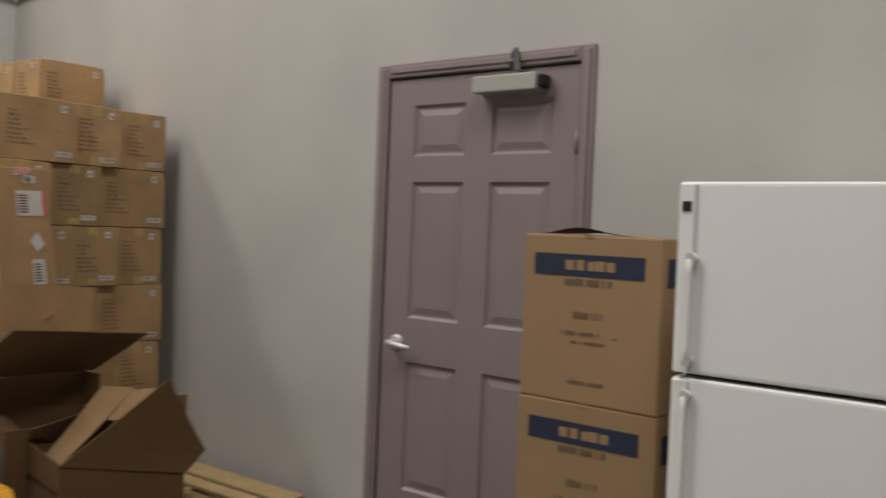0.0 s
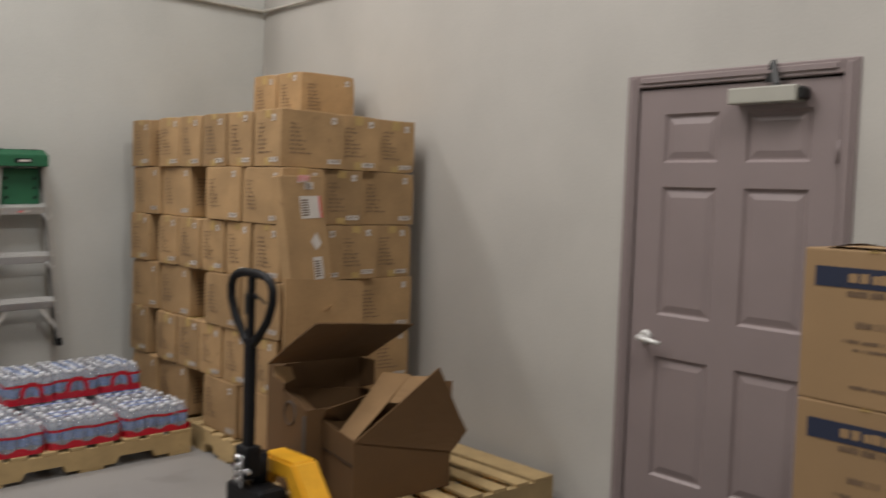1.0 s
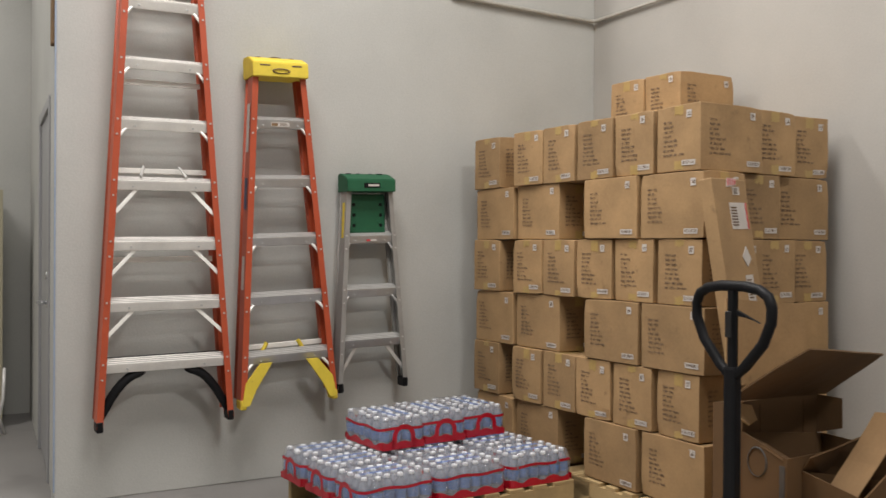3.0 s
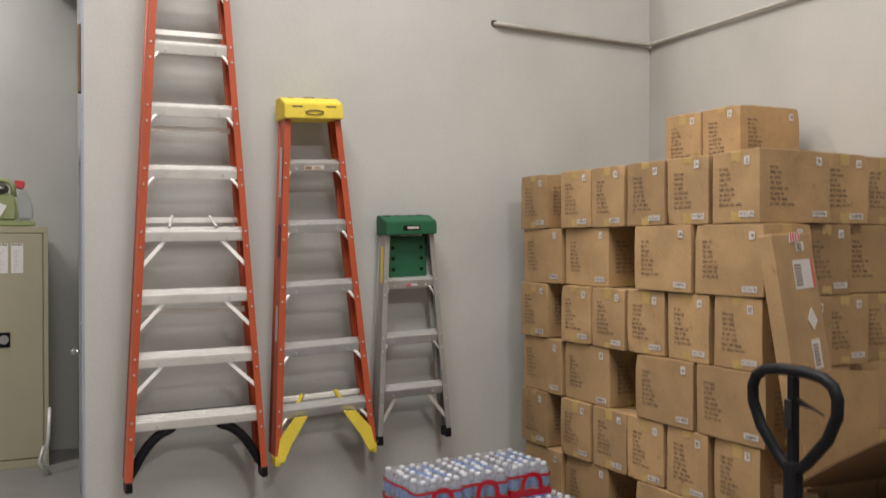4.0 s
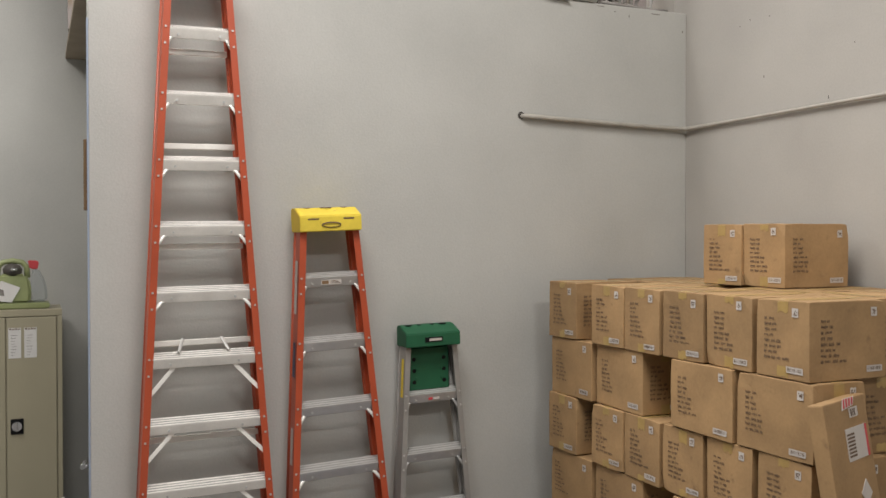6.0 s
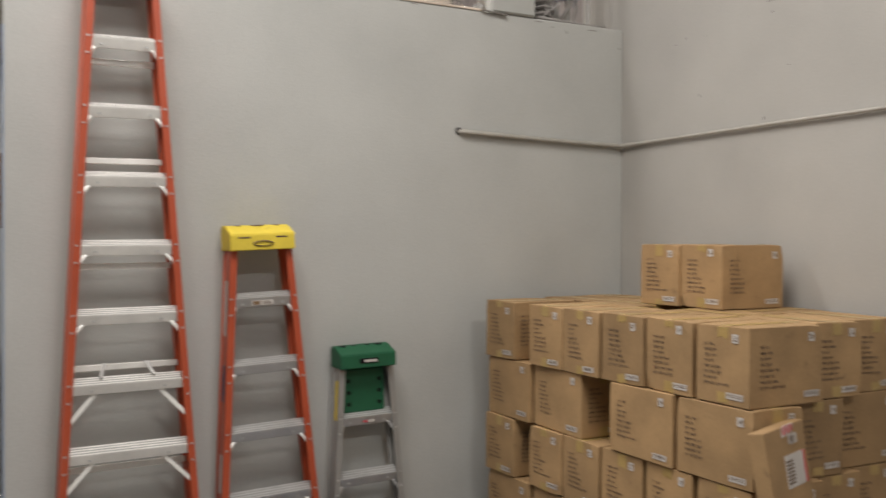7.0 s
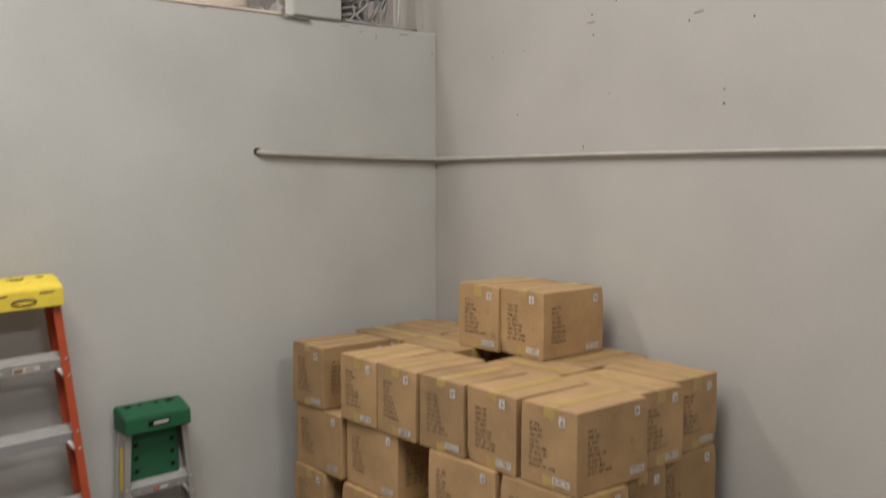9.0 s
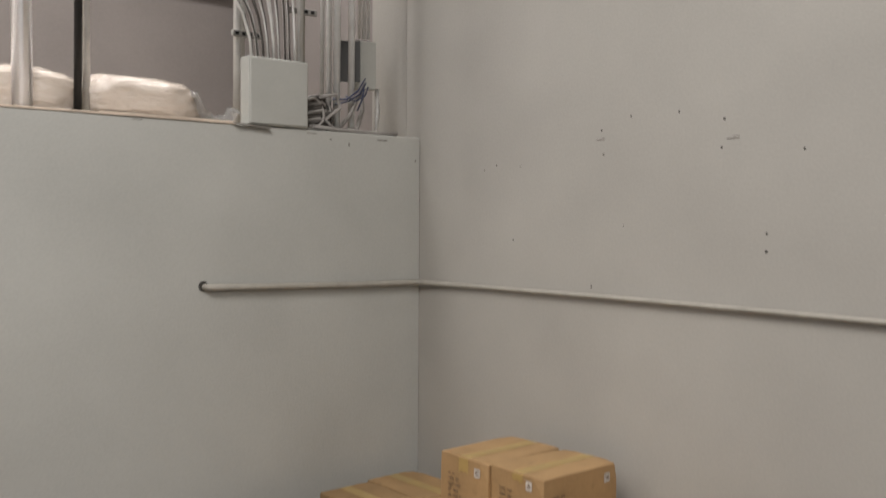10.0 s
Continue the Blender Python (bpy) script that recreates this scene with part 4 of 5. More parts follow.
bm = bmesh.new()
box(bm, (-0.305, -0.09, 0.318), (0.305, -0.06, 0.340), 0.004)
part("rear_spreader_bar", bm, BLACK, big, "black cross bar")
for s in (-1, 1):
    bm = bmesh.new()
    tube(bm, [(s * 0.115, -0.13, 1.25), (s * 0.09, -0.08, 1.305)], 0.012, 6, flat=0.5)
    part("spreader", bm, STEEL, big)

mid, cap, half = step_ladder("orange fibreglass stepladder with a yellow top cap, folded on the wall", pose(-2.243, -0.03, 0.455, 0, -2.35, 0), 0.280, 0.145, 1.88,
                             [0.262 + 0.318 * k for k in range(5)], 0.12, YELLOW, ORANGE, ALU, 0.15, YELLOW, None, (0.30,), rail=0.033)
for s in (-1, 1):
    bm = bmesh.new()
    for q in ([(0.272, 0.0), (0.249, 0.12), (0.190, 0.085), (0.232, 0.0)], [(0.249, 0.12), (0.165, 0.222), (0.098, 0.222), (0.190, 0.085)]):
        sheet(bm, [(s * x, -0.152, z) for x, z in q], 0.012)
    part("foot_brace", bm, YELLOW, mid, "yellow gusset brace")
    bm = bmesh.new()
    tube(bm, [(s * 0.13, -0.05, 0.25), (s * 0.09, -0.05, 0.32)], 0.012, 6)
    part("rear_brace", bm, YELLOW, mid)
# Ink lines stand for the shade in the moulded oval, slots and rings.
bm = bmesh.new()
tube(bm, [(0.048 * math.cos(t), -0.183, 1.792 + 0.012 * math.sin(t)) for t in (2 * math.pi * k / 24 for k in range(24))], 0.004, 6, closed=True, flat=0.5)
for x in (-0.09, 0.09):
    box(bm, (x - 0.028, -0.1815, 1.818), (x + 0.028, -0.1795, 1.825))
part("embossed_mark", bm, INK, cap, "moulded oval and slots with their shade inked in")
for x, r in ((-0.095, 0.014), (0.0, 0.03), (0.095, 0.014)):
    bm = bmesh.new()
    tube(bm, [(x + r * math.cos(t), -0.08 + r * math.sin(t), 1.877) for t in (2 * math.pi * k / 16 for k in range(16))], 0.003, 6, closed=True)
    part("cap_recess", bm, INK, cap)
bm = bmesh.new()
box(bm, (-0.055, -0.1430, 1.497), (0.05, -0.1395, 1.52))
plate = part("label", bm, STICKER, mid, "small white and black warning label")
bm = bmesh.new()
box(bm, (-0.051, -0.1437, 1.5), (-0.016, -0.1431, 1.5165))
part("print", bm, DARKWOOD, plate)
bm = bmesh.new()
for k in range(3):
    box(bm, (-0.004, -0.1437, 1.502 + k * 0.0055), (0.045 - 0.008 * k, -0.1431, 1.5045 + k * 0.0055))
part("print", bm, INK, plate)
for z0, z1, m in ((1.36, 1.62, STICKER), (1.05, 1.22, CABLE_BLUE), (0.62, 0.80, STICKER)):
    bm = bmesh.new()
    w0, w1 = half(z0) + 0.001, half(z1) + 0.001
    sheet(bm, [(-w0, -0.13, z0), (-w0, -0.09, z0), (-w1, -0.09, z1), (-w1, -0.13, z1)], 0.001)
    part("rail_label", bm, m, mid)

small, cap, half = step_ladder("small aluminium stepladder with green top and shelf, on the wall", pose(-1.725, -0.03, 0.495, 0, -1.6, 0), 0.222, 0.14, 1.23,
                               [0.275, 0.565, 0.872], 0.108, GREEN, ALU_DULL, ALU, 0.12, BLACK, True, (), rail=0.028, pads=2)
bm = bmesh.new()
box(bm, (-0.115, -0.075, 0.885), (0.115, -0.05, 1.11), 0.006)
for x in (-0.07, 0.07):
    tube(bm, [(x, -0.08, 0.95), (x, -0.06, 0.95)], 0.008, 8)
    tube(bm, [(x, -0.08, 1.0), (x, -0.06, 1.0)], 0.008, 8)
shelf = part("paint_shelf", bm, GREEN, small, "green folding shelf")
bm = bmesh.new()
box(bm, (-0.022, -0.1105, 0.838), (0.0, -0.1065, 0.849))
part("label", bm, REDINK, small, "small red label on the upper step")
bm = bmesh.new()
box(bm, (0.004, -0.1105, 0.838), (0.040, -0.1065, 0.850))
part("label", bm, STICKER, small, "small white label on the upper step")
# Black discs put in the shade of the shelf holes and tool recesses.
for x in (-0.085, 0.085):
    for z in (0.93, 0.99, 1.05):
        bm = bmesh.new()
        tube(bm, [(x, -0.0765, z), (x, -0.074, z)], 0.011, 10)
        part("shelf_hole", bm, BLACK, shelf)
for x, r in ((-0.105, 0.018), (-0.045, 0.010), (0.03, 0.012), (0.09, 0.026)):
    bm = bmesh.new()
    tube(bm, [(x, -0.055, 1.226), (x, -0.055, 1.2305)], min(r, 0.02), 12)
    part("cap_recess", bm, BLACK, cap, "black disc for the shade in a tool recess")
bm = bmesh.new()
box(bm, (-0.05, -0.1535, 1.146), (0.05, -0.1495, 1.171))
badge = part("badge", bm, BLACK, cap)
bm = bmesh.new()
box(bm, (-0.026, -0.155, 1.152), (0.042, -0.1536, 1.164))
part("emblem", bm, STICKER, badge)
bm = bmesh.new()
sheet(bm, [(-half(0.9) - 0.001, -0.10, 0.86), (-half(0.9) - 0.001, -0.07, 0.86), (-half(1.08) - 0.001, -0.07, 1.06), (-half(1.08) - 0.001, -0.10, 1.06)], 0.001)
part("rail_label", bm, YELLOW, small)

# ---- steel cabinet and what stands on it ----
CX0, CX1, CY0, CY1, CZ = -4.40, -3.485, 2.28, 2.74, 1.69
cabinet = thing("steel_cabinet", "beige two-door steel storage cabinet against the back wall, closed", "cabinet")
part("body", boxes(((CX0, CY0 + 0.02, 0.0), (CX1, CY1, CZ)), bevel=0.006), BEIGE, cabinet)
part("frame", boxes(((CX0, CY0, 0.0), (CX1, CY0 + 0.02, 0.06)), ((CX0, CY0, CZ - 0.045), (CX1, CY0 + 0.02, CZ)), ((CX0, CY0, 0.06), (CX0 + 0.03, CY0 + 0.02, CZ - 0.045)), ((CX1 - 0.03, CY0, 0.06), (CX1, CY0 + 0.02, CZ - 0.045)), bevel=0.002), BEIGE, cabinet)
MIDX = -3.835
for x0, x1 in ((CX0 + 0.035, MIDX - 0.003), (MIDX + 0.003, CX1 - 0.035)):
    d = part("door", boxes(((x0, CY0 - 0.004, 0.066), (x1, CY0 + 0.018, CZ - 0.051)), bevel=0.004), BEIGE, cabinet)
bm = bmesh.new()
box(bm, (MIDX + 0.025, CY0 - 0.012, 0.85), (MIDX + 0.105, CY0 - 0.003, 0.955), 0.006)
plate = part("latch_plate", bm, BLACK, d, "black latch plate")
bm = bmesh.new()
tube(bm, [(MIDX + 0.064, CY0 - 0.012, 0.905), (MIDX + 0.064, CY0 - 0.022, 0.905)], 0.032, 18)
box(bm, (MIDX + 0.056, CY0 - 0.036, 0.878), (MIDX + 0.072, CY0 - 0.02, 0.932), 0.004)
part("latch_handle", bm, CHROME, plate, "round chrome turn latch")
for x in (MIDX + 0.015, MIDX + 0.112):
    bm = bmesh.new()
    box(bm, (x, CY0 - 0.0065, 1.365), (x + 0.078, CY0 - 0.0045, 1.57), 0.0008)
    paper = part("notice", bm, PAPER, d, "white printed notice in a holder")
    bm = bmesh.new()
    for k in range(8):
        box(bm, (x + 0.016, CY0 - 0.0072, 1.385 + k * 0.019), (x + 0.035 + 0.006 * (k * 5 % 4), CY0 - 0.0066, 1.3875 + k * 0.019))
    part("print", bm, SCUFF, paper)
    bm = bmesh.new()
    for k in range(4):
        box(bm, (x + 0.006 + 0.018 * k, CY0 - 0.0072, 1.556), (x + 0.018 + 0.018 * k, CY0 - 0.0066, 1.568 - 0.003 * (k % 2)))
    part("heading", bm, INK, paper)
cleaner = thing("spot_cleaner", "sage green portable cleaning machine with a clear tank and tag", "cleaning machine", pose(-3.735, 2.46, CZ + 0.002))
bm = bmesh.new()
prism(bm, [(-0.30, 0.0), (0.16, 0.0), (0.178, 0.012), (0.178, 0.03), (0.15, 0.04), (-0.28, 0.04), (-0.31, 0.02)], "y", -0.12, 0.12)
bmesh.ops.bevel(bm, geom=bm.edges[:], offset=0.008, segments=2, affect="EDGES")
part("base_tray", bm, SAGE, cleaner)
bm = bmesh.new()
prism(bm, [(-0.20, 0.035), (0.05, 0.035), (0.06, 0.12), (0.045, 0.20), (0.02, 0.235), (-0.14, 0.24), (-0.175, 0.20)], "y", -0.085, 0.09)
bmesh.ops.bevel(bm, geom=bm.edges[:], offset=0.018, segments=3, affect="EDGES")
part("housing", bm, SAGE, cleaner)
bm = bmesh.new()
tube(bm, [(-0.155, -0.03, 0.21), (-0.15, -0.03, 0.285), (-0.12, -0.03, 0.318), (-0.06, -0.03, 0.328), (0.0, -0.03, 0.318), (0.028, -0.03, 0.285), (0.034, -0.03, 0.21)], 0.019, 10)
part("carry_handle", bm, SAGE, cleaner)
bm = bmesh.new()
lathe(bm, [(0.03, 0.0), (0.058, 0.02), (0.062, 0.05), (0.045, 0.075), (0.02, 0.085)], 16, at=(-0.06, -0.035, 0.222))
part("motor_cover", bm, CABLE_DARK, cleaner, "dark motor cover under the handle")
bm = bmesh.new()
lathe(bm, [(0.02, 0.0), (0.026, 0.006), (0.02, 0.02)], 12, at=(-0.05, -0.09, 0.26))
part("dial", bm, CHROME, cleaner)
bm = bmesh.new()
prism(bm, [(0.055, 0.045), (0.155, 0.045), (0.162, 0.10), (0.145, 0.19), (0.105, 0.268), (0.065, 0.272), (0.055, 0.20)], "y", -0.075, 0.07)
bmesh.ops.bevel(bm, geom=bm.edges[:], offset=0.014, segments=3, affect="EDGES")
part("clear_tank", bm, TANK, cleaner, "clear plastic water tank")
bm = bmesh.new()
prism(bm, [(0.050, 0.272), (0.098, 0.266), (0.108, 0.315), (0.100, 0.326), (0.035, 0.33)], "y", -0.04, 0.035)
bmesh.ops.bevel(bm, geom=bm.edges[:], offset=0.006, segments=2, affect="EDGES")
part("tank_cap", bm, REDINK, cleaner, "red tank cap")
bm = bmesh.new()
sheet(bm, [(-0.19, -0.10, 0.062), (-0.065, -0.095, 0.045), (-0.01, -0.09, 0.145), (-0.13, -0.095, 0.195)], 0.003)
tag = part("tag", bm, PAPER, cleaner, "white paper tag")
bm = bmesh.new()
sheet(bm, [(-0.155, -0.1005, 0.10), (-0.11, -0.0985, 0.09), (-0.115, -0.0985, 0.13), (-0.14, -0.099, 0.14)], 0.002)
part("print", bm, SCUFF, tag)
bm = bmesh.new()
sheet(bm, [(-0.27, -0.11, 0.045), (-0.17, -0.11, 0.045), (-0.155, -0.09, 0.13), (-0.25, -0.09, 0.17)], 0.003)
part("leaflet", bm, STICKER, cleaner, "folded white leaflet")
bm = bmesh.new()
tube(bm, [(-3.40 - 0.09, 2.0, 0.0), (-3.53, 2.0, 0.12), (-3.50, 2.02, 0.24), (-3.49, 2.05, 0.45)], 0.012, 8)
tube(bm, [(-3.52, 1.96, 0.01), (-3.56, 1.98, 0.10), (-3.53, 2.0, 0.20)], 0.009, 8)
tagged(part("metal_rod", bm, STEEL), "bent bright metal rod leaning by the cabinet", "rod")

# ---- refrigerator and blue-banded cartons ----
fridge = thing("refrigerator", "white two-door top-freezer refrigerator against the wall", "refrigerator", pose(-0.80, -5.24, 0.0))
FW, FD, FH, SPLIT = 0.74, 0.72, 1.55, 1.06
part("cabinet_body", boxes(((0.055, -FW, 0.03), (FD, 0.0, FH - 0.004)), bevel=0.008), WHITE, fridge)
part("gasket", boxes(((0.045, -FW + 0.012, 0.1), (0.055, -0.012, FH - 0.02))), GASKET, fridge)
for name, z0, z1 in (("freezer_door", SPLIT + 0.005, FH), ("fresh_food_door", 0.10, SPLIT - 0.005)):
    bm = bmesh.new()
    box(bm, (-0.012, -FW, z0), (0.045, 0.0, z1), 0.012, seg=3)
    d = part(name, bm, WHITE, fridge)
    bm = bmesh.new()
    box(bm, (-0.02, -0.048, z0 + 0.002), (-0.010, -0.004, z1 - 0.004), 0.004)
    part("edge_trim", bm, WHITE, d)
    bm = bmesh.new()
    gz = (SPLIT + 0.30, SPLIT + 0.035) if name == "freezer_door" else (SPLIT - 0.045, SPLIT - 0.33)
    tube(bm, [(-0.012, -0.045, gz[0]), (-0.029, -0.045, gz[0] - 0.010), (-0.031, -0.045, gz[0] - 0.04), (-0.031, -0.045, gz[1] + 0.04), (-0.029, -0.045, gz[1] + 0.010), (-0.012, -0.045, gz[1])], [0.013, 0.010, 0.0065, 0.0065, 0.010, 0.013], 10)
    part("handle", bm, WHITE, d, "white bar handle")
    for g in gz:
        bm = bmesh.new()
        tube(bm, [(-0.024, -0.045, g), (-0.036, -0.045, g)], 0.011, 12)
        part("handle_button", bm, STICKER, d)
bm = bmesh.new()
box(bm, (-0.023, -0.038, FH - 0.075), (-0.019, -0.014, FH - 0.05), 0.001)
part("badge", bm, DARK, fridge, "small dark badge")
part("plinth", boxes(((0.03, -FW + 0.02, 0.0), (FD - 0.02, -0.02, 0.1))), GASKET, fridge)


def banded_carton(z, label, h):
    """A carton with a navy band and printed bars on the side towards -x."""
    w, d = 0.466, 0.42
    ob = thing("supply_carton", label, "carton", pose(-0.45, -4.907, z, 0, 0, rng.uniform(-0.8, 0.8) - 1.5), "navy-banded cartons")
    bm = bmesh.new()
    box(bm, (-d / 2, -w / 2, 0), (d / 2, w / 2, h), 0.006, seg=2)
    body = part("carton_body", bm, KRAFT, ob)
    bm = bmesh.new()
    x = -d / 2 - 0.0015
    for s in (-1, 1):
        box(bm, (-d / 2 + 0.03, s * (w / 2 + 0.0008) - 0.0005, h * 0.72), (d / 2 - 0.02, s * (w / 2 + 0.0008) + 0.0005, h * 0.885))
    box(bm, (x, -w / 2 + 0.055, h * 0.755), (x + 0.002, w / 2 - 0.04, h * 0.885))
    band = part("navy_band", bm, NAVY, ob, "printed navy band")
    bm = bmesh.new()
    lx = x - 0.0008
    for k, (tall, wide) in enumerate(((0.058, 0.030), (0.062, 0.026), (0.054, 0.022), (0.06, 0.032), (0.056, 0.028))):
        box(bm, (lx, 0.052 - 0.034 * k, h * 0.791), (lx + 0.001, 0.052 - 0.034 * k + wide, h * (0.791 + tall)))
    part("emblem", bm, KRAFT, band, "row of plain pale blocks")
    bm = bmesh.new()
    r = random.Random(3)

    def words(z, a, b, hh, step=0.0075):
        y = a
        while y > b:
            box(bm, (x + 0.0002, y - 0.0052, z), (x + 0.002, y, z + hh * r.uniform(0.7, 1)))
            y -= step if r.random() < 0.86 else step * 2.2
    words(h * 0.70, 0.085, -0.085, 0.022)
    words(h * 0.505, 0.05, -0.05, 0.022)
    words(h * 0.405, 0.09, -0.05, 0.012)
    words(h * 0.40, -0.085, -0.10, 0.008)
    words(h * 0.355, 0.055, -0.055, 0.010)
    words(h * 0.115, 0.06, -0.055, 0.012)
    tagged(part("print", bm, INK, ob), kind="stuff")
    bm = bmesh.new()
    sheet(bm, [(-d / 2, -0.012, h + 0.001), (d / 2, -0.012, h + 0.001), (d / 2, 0.022, h + 0.001), (-d / 2, 0.022, h + 0.001)], 0.001)
    sheet(bm, [(x, -0.012, h - 0.006), (x, 0.022, h - 0.006), (x, 0.022, h - 0.002), (x, -0.012, h - 0.002)], 0.001)
    part("tape", bm, TAPE, ob)
    return ob


for k in range(3):
    upper = banded_carton(k * 0.4945 - 0.08 if k else 0.0, "golden-brown supply carton with a navy band, stacked by the refrigerator", 0.494 if k else 0.414)
bm = bmesh.new()
rows = []
for i in range(13):
    u = i / 12
    y, lift = 0.17 - 0.27 * u, 0.020 * math.sin(math.pi * min(1, u * 1.05)) ** 1.5
    rows.append([bm.verts.new((x, y + 0.02 * k, 0.4965 + lift * (1 - 0.25 * k))) for k, x in enumerate((-0.205, -0.13, -0.06, 0.0))])
for a, b in zip(rows, rows[1:]):
    for k in range(3):
        bm.faces.new((a[k], a[k + 1], b[k + 1], b[k]))
bmesh.ops.solidify(bm, geom=bm.faces[:], thickness=0.003)
# The dark brown is the slit's shade put into the flap's colour.
part("lifted_flap", bm, BROWN, upper, "bowed top flap, darkened for the shade under it")

# ---- services and storage on the loft ----
jb = thing("junction_box", "large light grey electrical junction box on the wall top", "junction box", pose(-0.82, -0.012, 3.548))
part("enclosure", boxes(((-0.122, 0.0, 0.0), (0.172, 0.075, 0.292)), bevel=0.004), PANELGREY, jb)
bm = bmesh.new()
box(bm, (-0.116, -0.006, 0.006), (0.166, 0.001, 0.286), 0.004)
part("cover", bm, PANELGREY, jb)
bm = bmesh.new()
sheet(bm, [(-0.19, -0.012, 0.0), (-0.02, -0.012, -0.012), (-0.02, 0.01, -0.008), (-0.19, 0.01, 0.004)], 0.006)
part("bracket", bm, SCUFF, jb)
rl = random.Random(21)
for k in range(26):
    bm = bmesh.new()
    x0 = -0.905 + k * 0.0088 + rl.uniform(-0.004, 0.004)
    bend = 0.12 * max(0, 17 - k) / 17
    y = 0.024 + 0.014 * (k % 3)
    tube(bm, [(x0, y, 3.835), (x0 - bend * 0.05, y + 0.005, 3.92), (x0 - bend * 0.3, y + 0.01, 4.02), (x0 - bend * 0.75, y + 0.02, 4.12), (x0 - bend * 1.5, y + 0.03, 4.26), (x0 - bend * 2.6, y + 0.04, 4.5), (x0 - bend * 3, y + 0.04, 6.19)], 0.0040 if k % 4 else 0.0062, 8)
    tagged(part("electrical_conduit", bm, CABLE_DARK if k % 5 in (1, 3) else STEEL), "thin galvanised conduit rising from the junction box", "conduit", "loft conduits")
for x, y, r, z0 in ((-0.662, 0.045, 0.010, 3.84), (-0.648, 0.06, 0.015, 3.84), (-0.475, 0.10, 0.010, 3.545), (-0.45, 0.12, 0.008, 3.545), (-0.425, 0.10, 0.017, 3.545), (-0.385, 0.16, 0.012, 3.545), (-0.34, 0.10, 0.014, 3.545), (-0.225, 0.2, 0.008, 4.03), (-0.198, 0.2, 0.009, 4.03), (-0.172, 0.2, 0.008, 4.03), (-0.835, 0.3, 0.019, 3.541), (-0.79, 0.34, 0.013, 3.541), (-0.56, 0.22, 0.012, 3.541), (-0.50, 0.30, 0.020, 3.541), (-0.405, 0.26, 0.010, 3.541), (-0.31, 0.16, 0.009, 3.541)):
    if r:
        bm = bmesh.new()
        tube(bm, [(x, y, z0), (x + 0.006, y, (z0 + 5.2) / 2), (x, y, 6.19)], r, 12)
        tagged(part("electrical_conduit", bm, STEEL if r < 0.02 else GREY_PIPE), "grey conduit pipe running up to the ceiling", "conduit", "loft conduits")
for x, y, z in ((-0.62, 0.076, 4.085), (-0.80, 0.262, 3.985)):
    bm = bmesh.new()
    box(bm, (x - 0.075, y, z - 0.014), (x + 0.075, y + 0.018, z + 0.014), 0.003)
    for k in range(4):
        box(bm, (x - 0.062 + k * 0.034, y - 0.004, z - 0.007), (x - 0.045 + k * 0.034, y + 0.003, z + 0.007), 0, 1)
    tagged(part("strut_channel", bm, [ALU_DULL, BLACK]), "slotted steel strut channel holding conduits", "strut")
sub = thing("breaker_panel", "narrow grey metal panel box with an open cover", "panel box", pose(-0.175, 0.19, 3.785))
part("enclosure", boxes(((-0.05, 0.0, 0.0), (0.045, 0.11, 0.235)), bevel=0.004), PANELGREY, sub)
bm = bmesh.new()
sheet(bm, [(-0.053, 0.0, 0.03), (-0.15, 0.05, 0.03), (-0.15, 0.05, 0.215), (-0.053, 0.0, 0.235)], 0.004)
box(bm, (-0.16, 0.03, 0.215), (-0.04, 0.05, 0.228))
part("cover", bm, GASKET, sub)
for k in range(12):
    bm = bmesh.new()
    z = 3.556 + 0.0125 * k
    x0 = -0.61 + rl.uniform(-0.01, 0.02)
    x1 = -0.515 + rl.uniform(-0.025, 0.035)
    tube(bm, [(x0, 0.08, z), (x0 + 0.06, 0.05, z + 0.012), (x1, 0.06, z + rl.uniform(-0.01, 0.02)), (x1 + 0.03, 0.10, max(3.552, z - 0.04)), (x1 - 0.04, 0.13, max(3.552, z - 0.05))], 0.0075, 8)
    # Darker loops stand in for the shaded gaps in the heap.
    tagged(part("cable_coil", bm, CABLE if k % 3 == 0 else CABLE_DARK), "loop of grey cable heaped on the wall top", "cable", "loft cables")
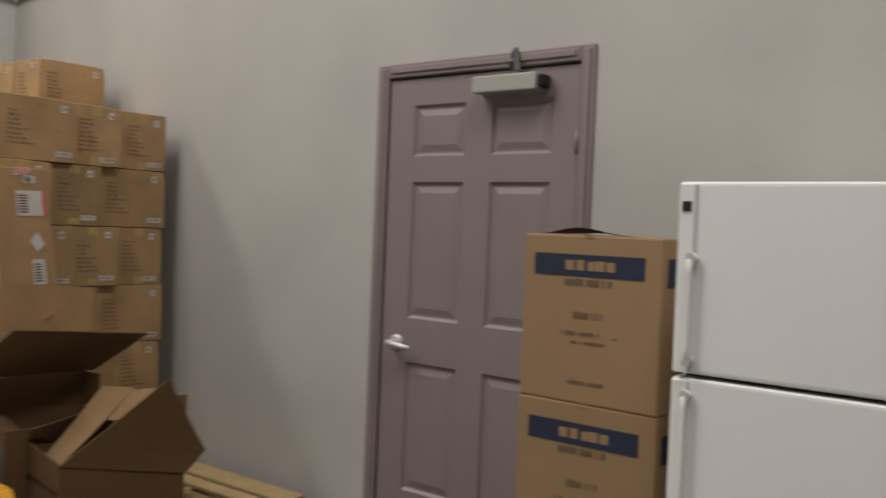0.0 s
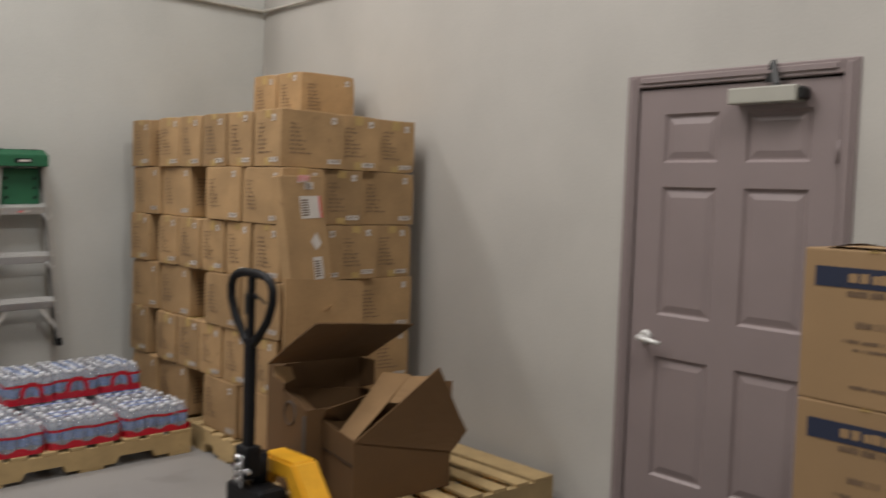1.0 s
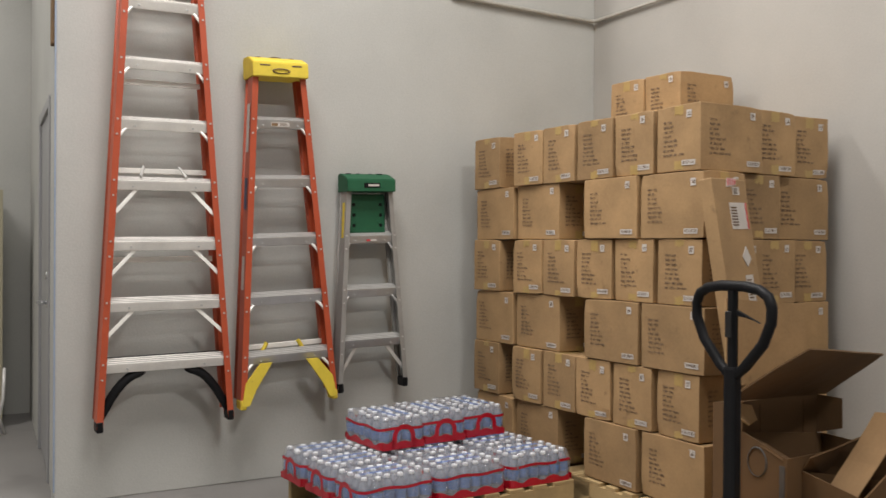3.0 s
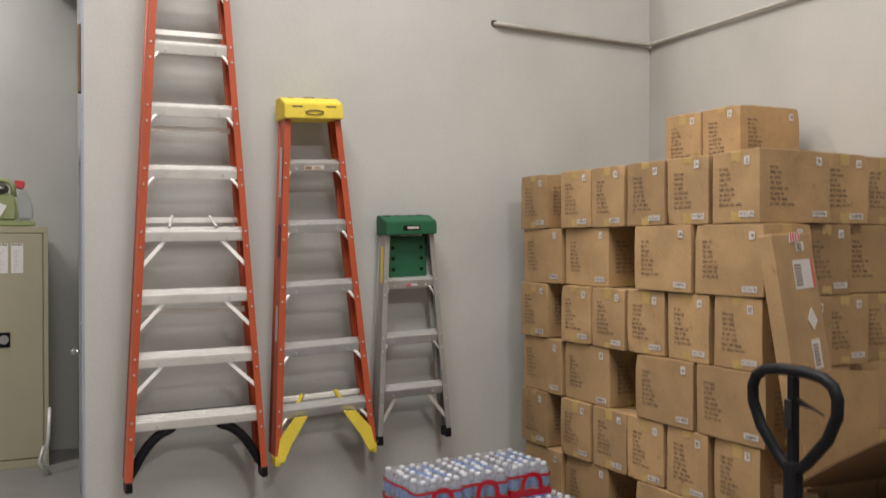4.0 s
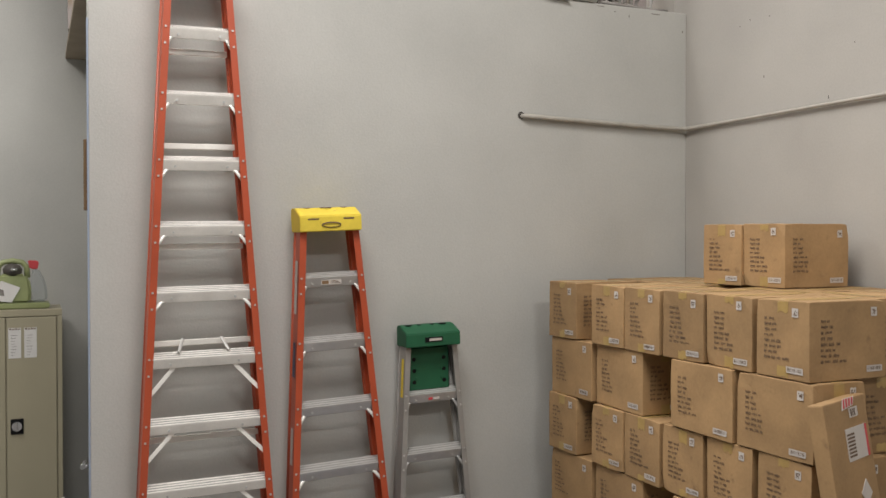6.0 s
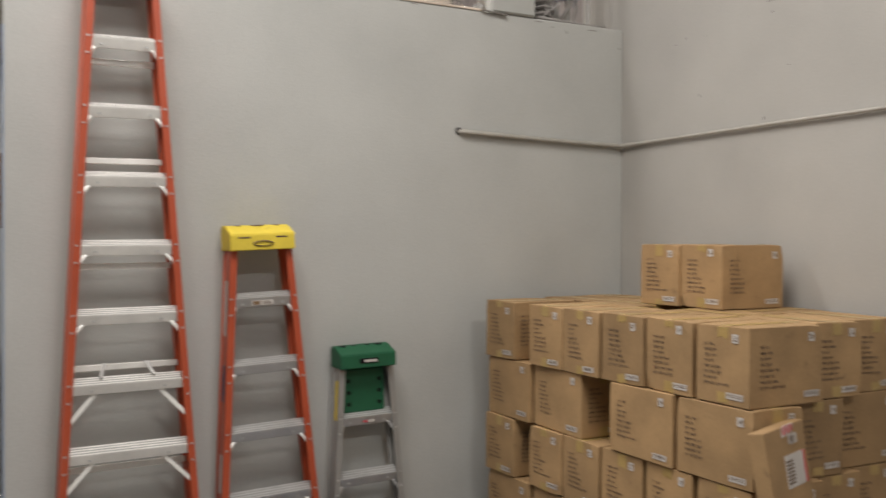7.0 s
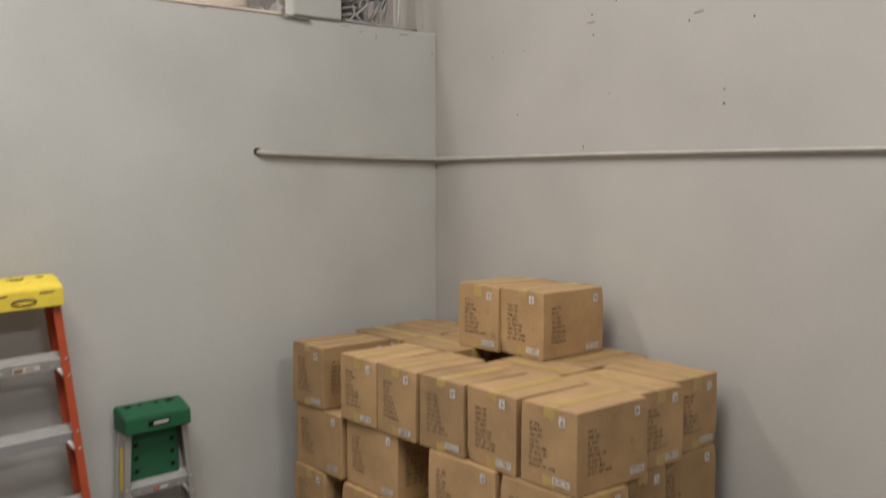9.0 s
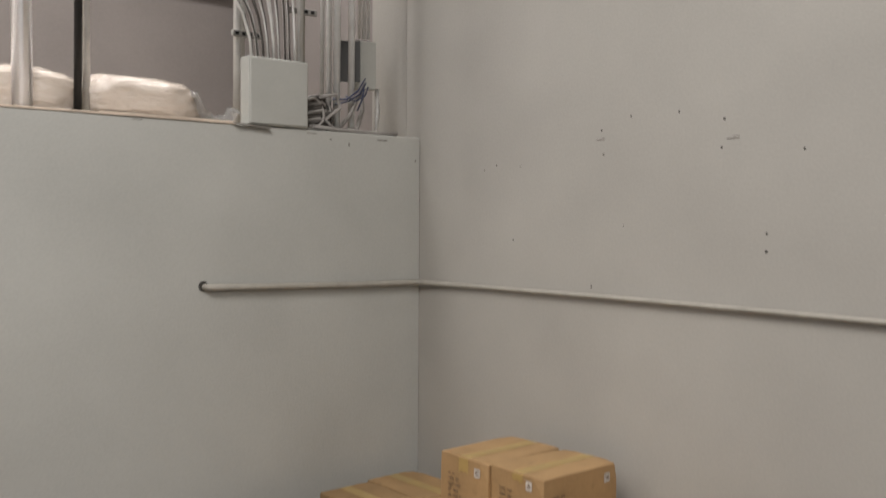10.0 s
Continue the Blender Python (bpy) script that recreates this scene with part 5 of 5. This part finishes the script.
for pts, r, m in (([(-0.56, 0.03, 3.70), (-0.47, 0.03, 3.72), (-0.45, 0.03, 3.66), (-0.53, 0.03, 3.60), (-0.47, 0.04, 3.555), (-0.25, 0.03, 3.552), (-0.12, 0.03, 3.556)], 0.009, CABLE),
                  ([(-0.60, 0.03, 3.565), (-0.45, 0.02, 3.556), (-0.22, 0.03, 3.552), (-0.13, 0.05, 3.558), (-0.10, 0.09, 3.565)], 0.010, CABLE),
                  ([(-0.47, 0.06, 3.70), (-0.40, 0.05, 3.705), (-0.33, 0.06, 3.75), (-0.26, 0.10, 3.82)], 0.004, CABLE_BLUE),
                  ([(-0.45, 0.07, 3.68), (-0.38, 0.06, 3.70), (-0.31, 0.07, 3.74), (-0.25, 0.11, 3.80)], 0.004, CABLE_BLUE),
                  ([(-0.40, 0.06, 3.72), (-0.35, 0.05, 3.70), (-0.29, 0.06, 3.73), (-0.25, 0.09, 3.78)], 0.0035, CABLE_BLUE),
                  ([(-0.32, 0.08, 3.66), (-0.30, 0.07, 3.71), (-0.28, 0.08, 3.77)], 0.004, CABLE_BLUE),
                  ([(-0.20, 0.22, 3.80), (-0.22, 0.18, 3.68), (-0.30, 0.12, 3.56)], 0.012, CABLE),
                  ([(-0.09, 0.24, 3.80), (-0.10, 0.22, 3.68), (-0.13, 0.2, 3.555)], 0.011, STEEL),
                  ([(-0.42, 0.10, 3.56), (-0.36, 0.08, 3.64), (-0.30, 0.09, 3.74), (-0.26, 0.12, 3.80)], 0.010, CABLE)):
    bm = bmesh.new()
    tube(bm, pts, r, 8)
    tagged(part("loose_cable", bm, m), "loose cable trailing over the wall top", "cable", "loft cables")
for k in range(6):
    bm = bmesh.new()
    cx, cz, ra, rb = -0.585 + 0.013 * k, 3.63 + 0.012 * (k % 3), 0.055 + 0.012 * (k % 4), 0.065 - 0.006 * (k % 3)
    tube(bm, [(cx + ra * math.cos(t), 0.045 + 0.012 * k + 0.01 * math.sin(2 * t), cz + rb * math.sin(t)) for t in (-1.9 + 0.42 * q for q in range(11 + k % 3))], 0.0065, 8)
    tagged(part("cable_coil", bm, CABLE_DARK if k % 2 else CABLE), "loop of grey cable heaped on the wall top", "cable", "loft cables")
bm = bmesh.new()
tube(bm, [(-1.80, 0.17, 3.541), (-1.80, 0.17, 6.19)], 0.037, 24)
tagged(part("steel_post", bm, POLISHED), "bright polished steel post standing on the loft edge", "post")
bm = bmesh.new()
tube(bm, [(-1.60, 0.15, 3.541), (-1.565, 0.16, 6.19)], 0.016, 14)
tagged(part("dark_rod", bm, DARK), "dark slim steel rod standing on the loft edge", "rod")
bm = bmesh.new()
tube(bm, [(-1.553, 0.19, 3.541), (-1.528, 0.20, 6.19)], 0.014, 12)
tagged(part("threaded_rod", bm, STEEL), "slim galvanised rod behind the dark one", "rod")


def bundle(x, y, z, lx, ly, lz, seed, label):
    """A plump wrapped roll with creases under a clear film."""
    ob = thing("insulation_bundle", label, "bundle", pose(x, y, z))
    for name, grow, mat in (("roll", 1.0, INSULATION), ("film_wrap", 1.04, CLEARBAG)):
        bm = bmesh.new()
        bmesh.ops.create_icosphere(bm, subdivisions=5 if grow > 1 else 4, radius=1.0)
        for v in bm.verts:
            c = v.co.copy()
            c = Vector([math.copysign(abs(k) ** 0.6, k) for k in c])
            wob = noise.noise(c * 2.2 + Vector((seed, 0, 0))) * 0.07 + noise.noise(c * 6 + Vector((seed, 4, 0))) * (0.035 if grow > 1 else 0.02) + (abs(noise.noise(c * 5 + Vector((seed, 9, 0)))) * 0.05 + noise.noise(c * 13 + Vector((seed, 2, 0))) * 0.016 if grow > 1 else 0)
            c *= grow * (1 + wob)
            slope = 1.0 - 0.16 * max(0.0, c.x) ** 2
            v.co = Vector((c.x * lx / 2, c.y * ly / 2 * slope, max(0.0, (c.z + 0.92) * lz / 2 * slope)))
        for f in bm.faces:
            f.smooth = True
        part(name, bm, mat, ob)
    return ob


bundle(-1.305, 0.36, 3.541, 0.54, 0.42, 0.205, 1.0, "plump pale roll wrapped in shiny clear film")
bundle(-1.79, 0.40, 3.541, 0.56, 0.42, 0.205, 5.0, "pale roll of material wrapped in clear film")
bundle(-2.33, 0.42, 3.541, 0.56, 0.45, 0.24, 8.0, "pale roll of material wrapped in clear film")
bm = bmesh.new()
bmesh.ops.create_grid(bm, x_segments=26, y_segments=14, size=0.5)
for v in bm.verts:
    u, w = v.co.x + 0.5, v.co.y
    fold = abs(noise.noise(Vector((u * 7, w * 5, 2.0)))) * 0.06 + abs(noise.noise(Vector((u * 15, w * 11, 7.0)))) * 0.025
    peak = 0.105 * math.exp(-(u / 0.20) ** 2) + 0.05 * math.exp(-((u - 0.95) / 0.12) ** 2)
    v.co = Vector((-1.115 + 0.20 * u, 0.17 + 0.16 * w, 3.560 + (peak + fold) * (1 - 1.6 * w * w)))
bmesh.ops.solidify(bm, geom=bm.faces[:], thickness=0.0015)
tagged(part("plastic_wrap_scrap", bm, SCRAP), "crumpled scraps of clear plastic wrap", "plastic wrap")
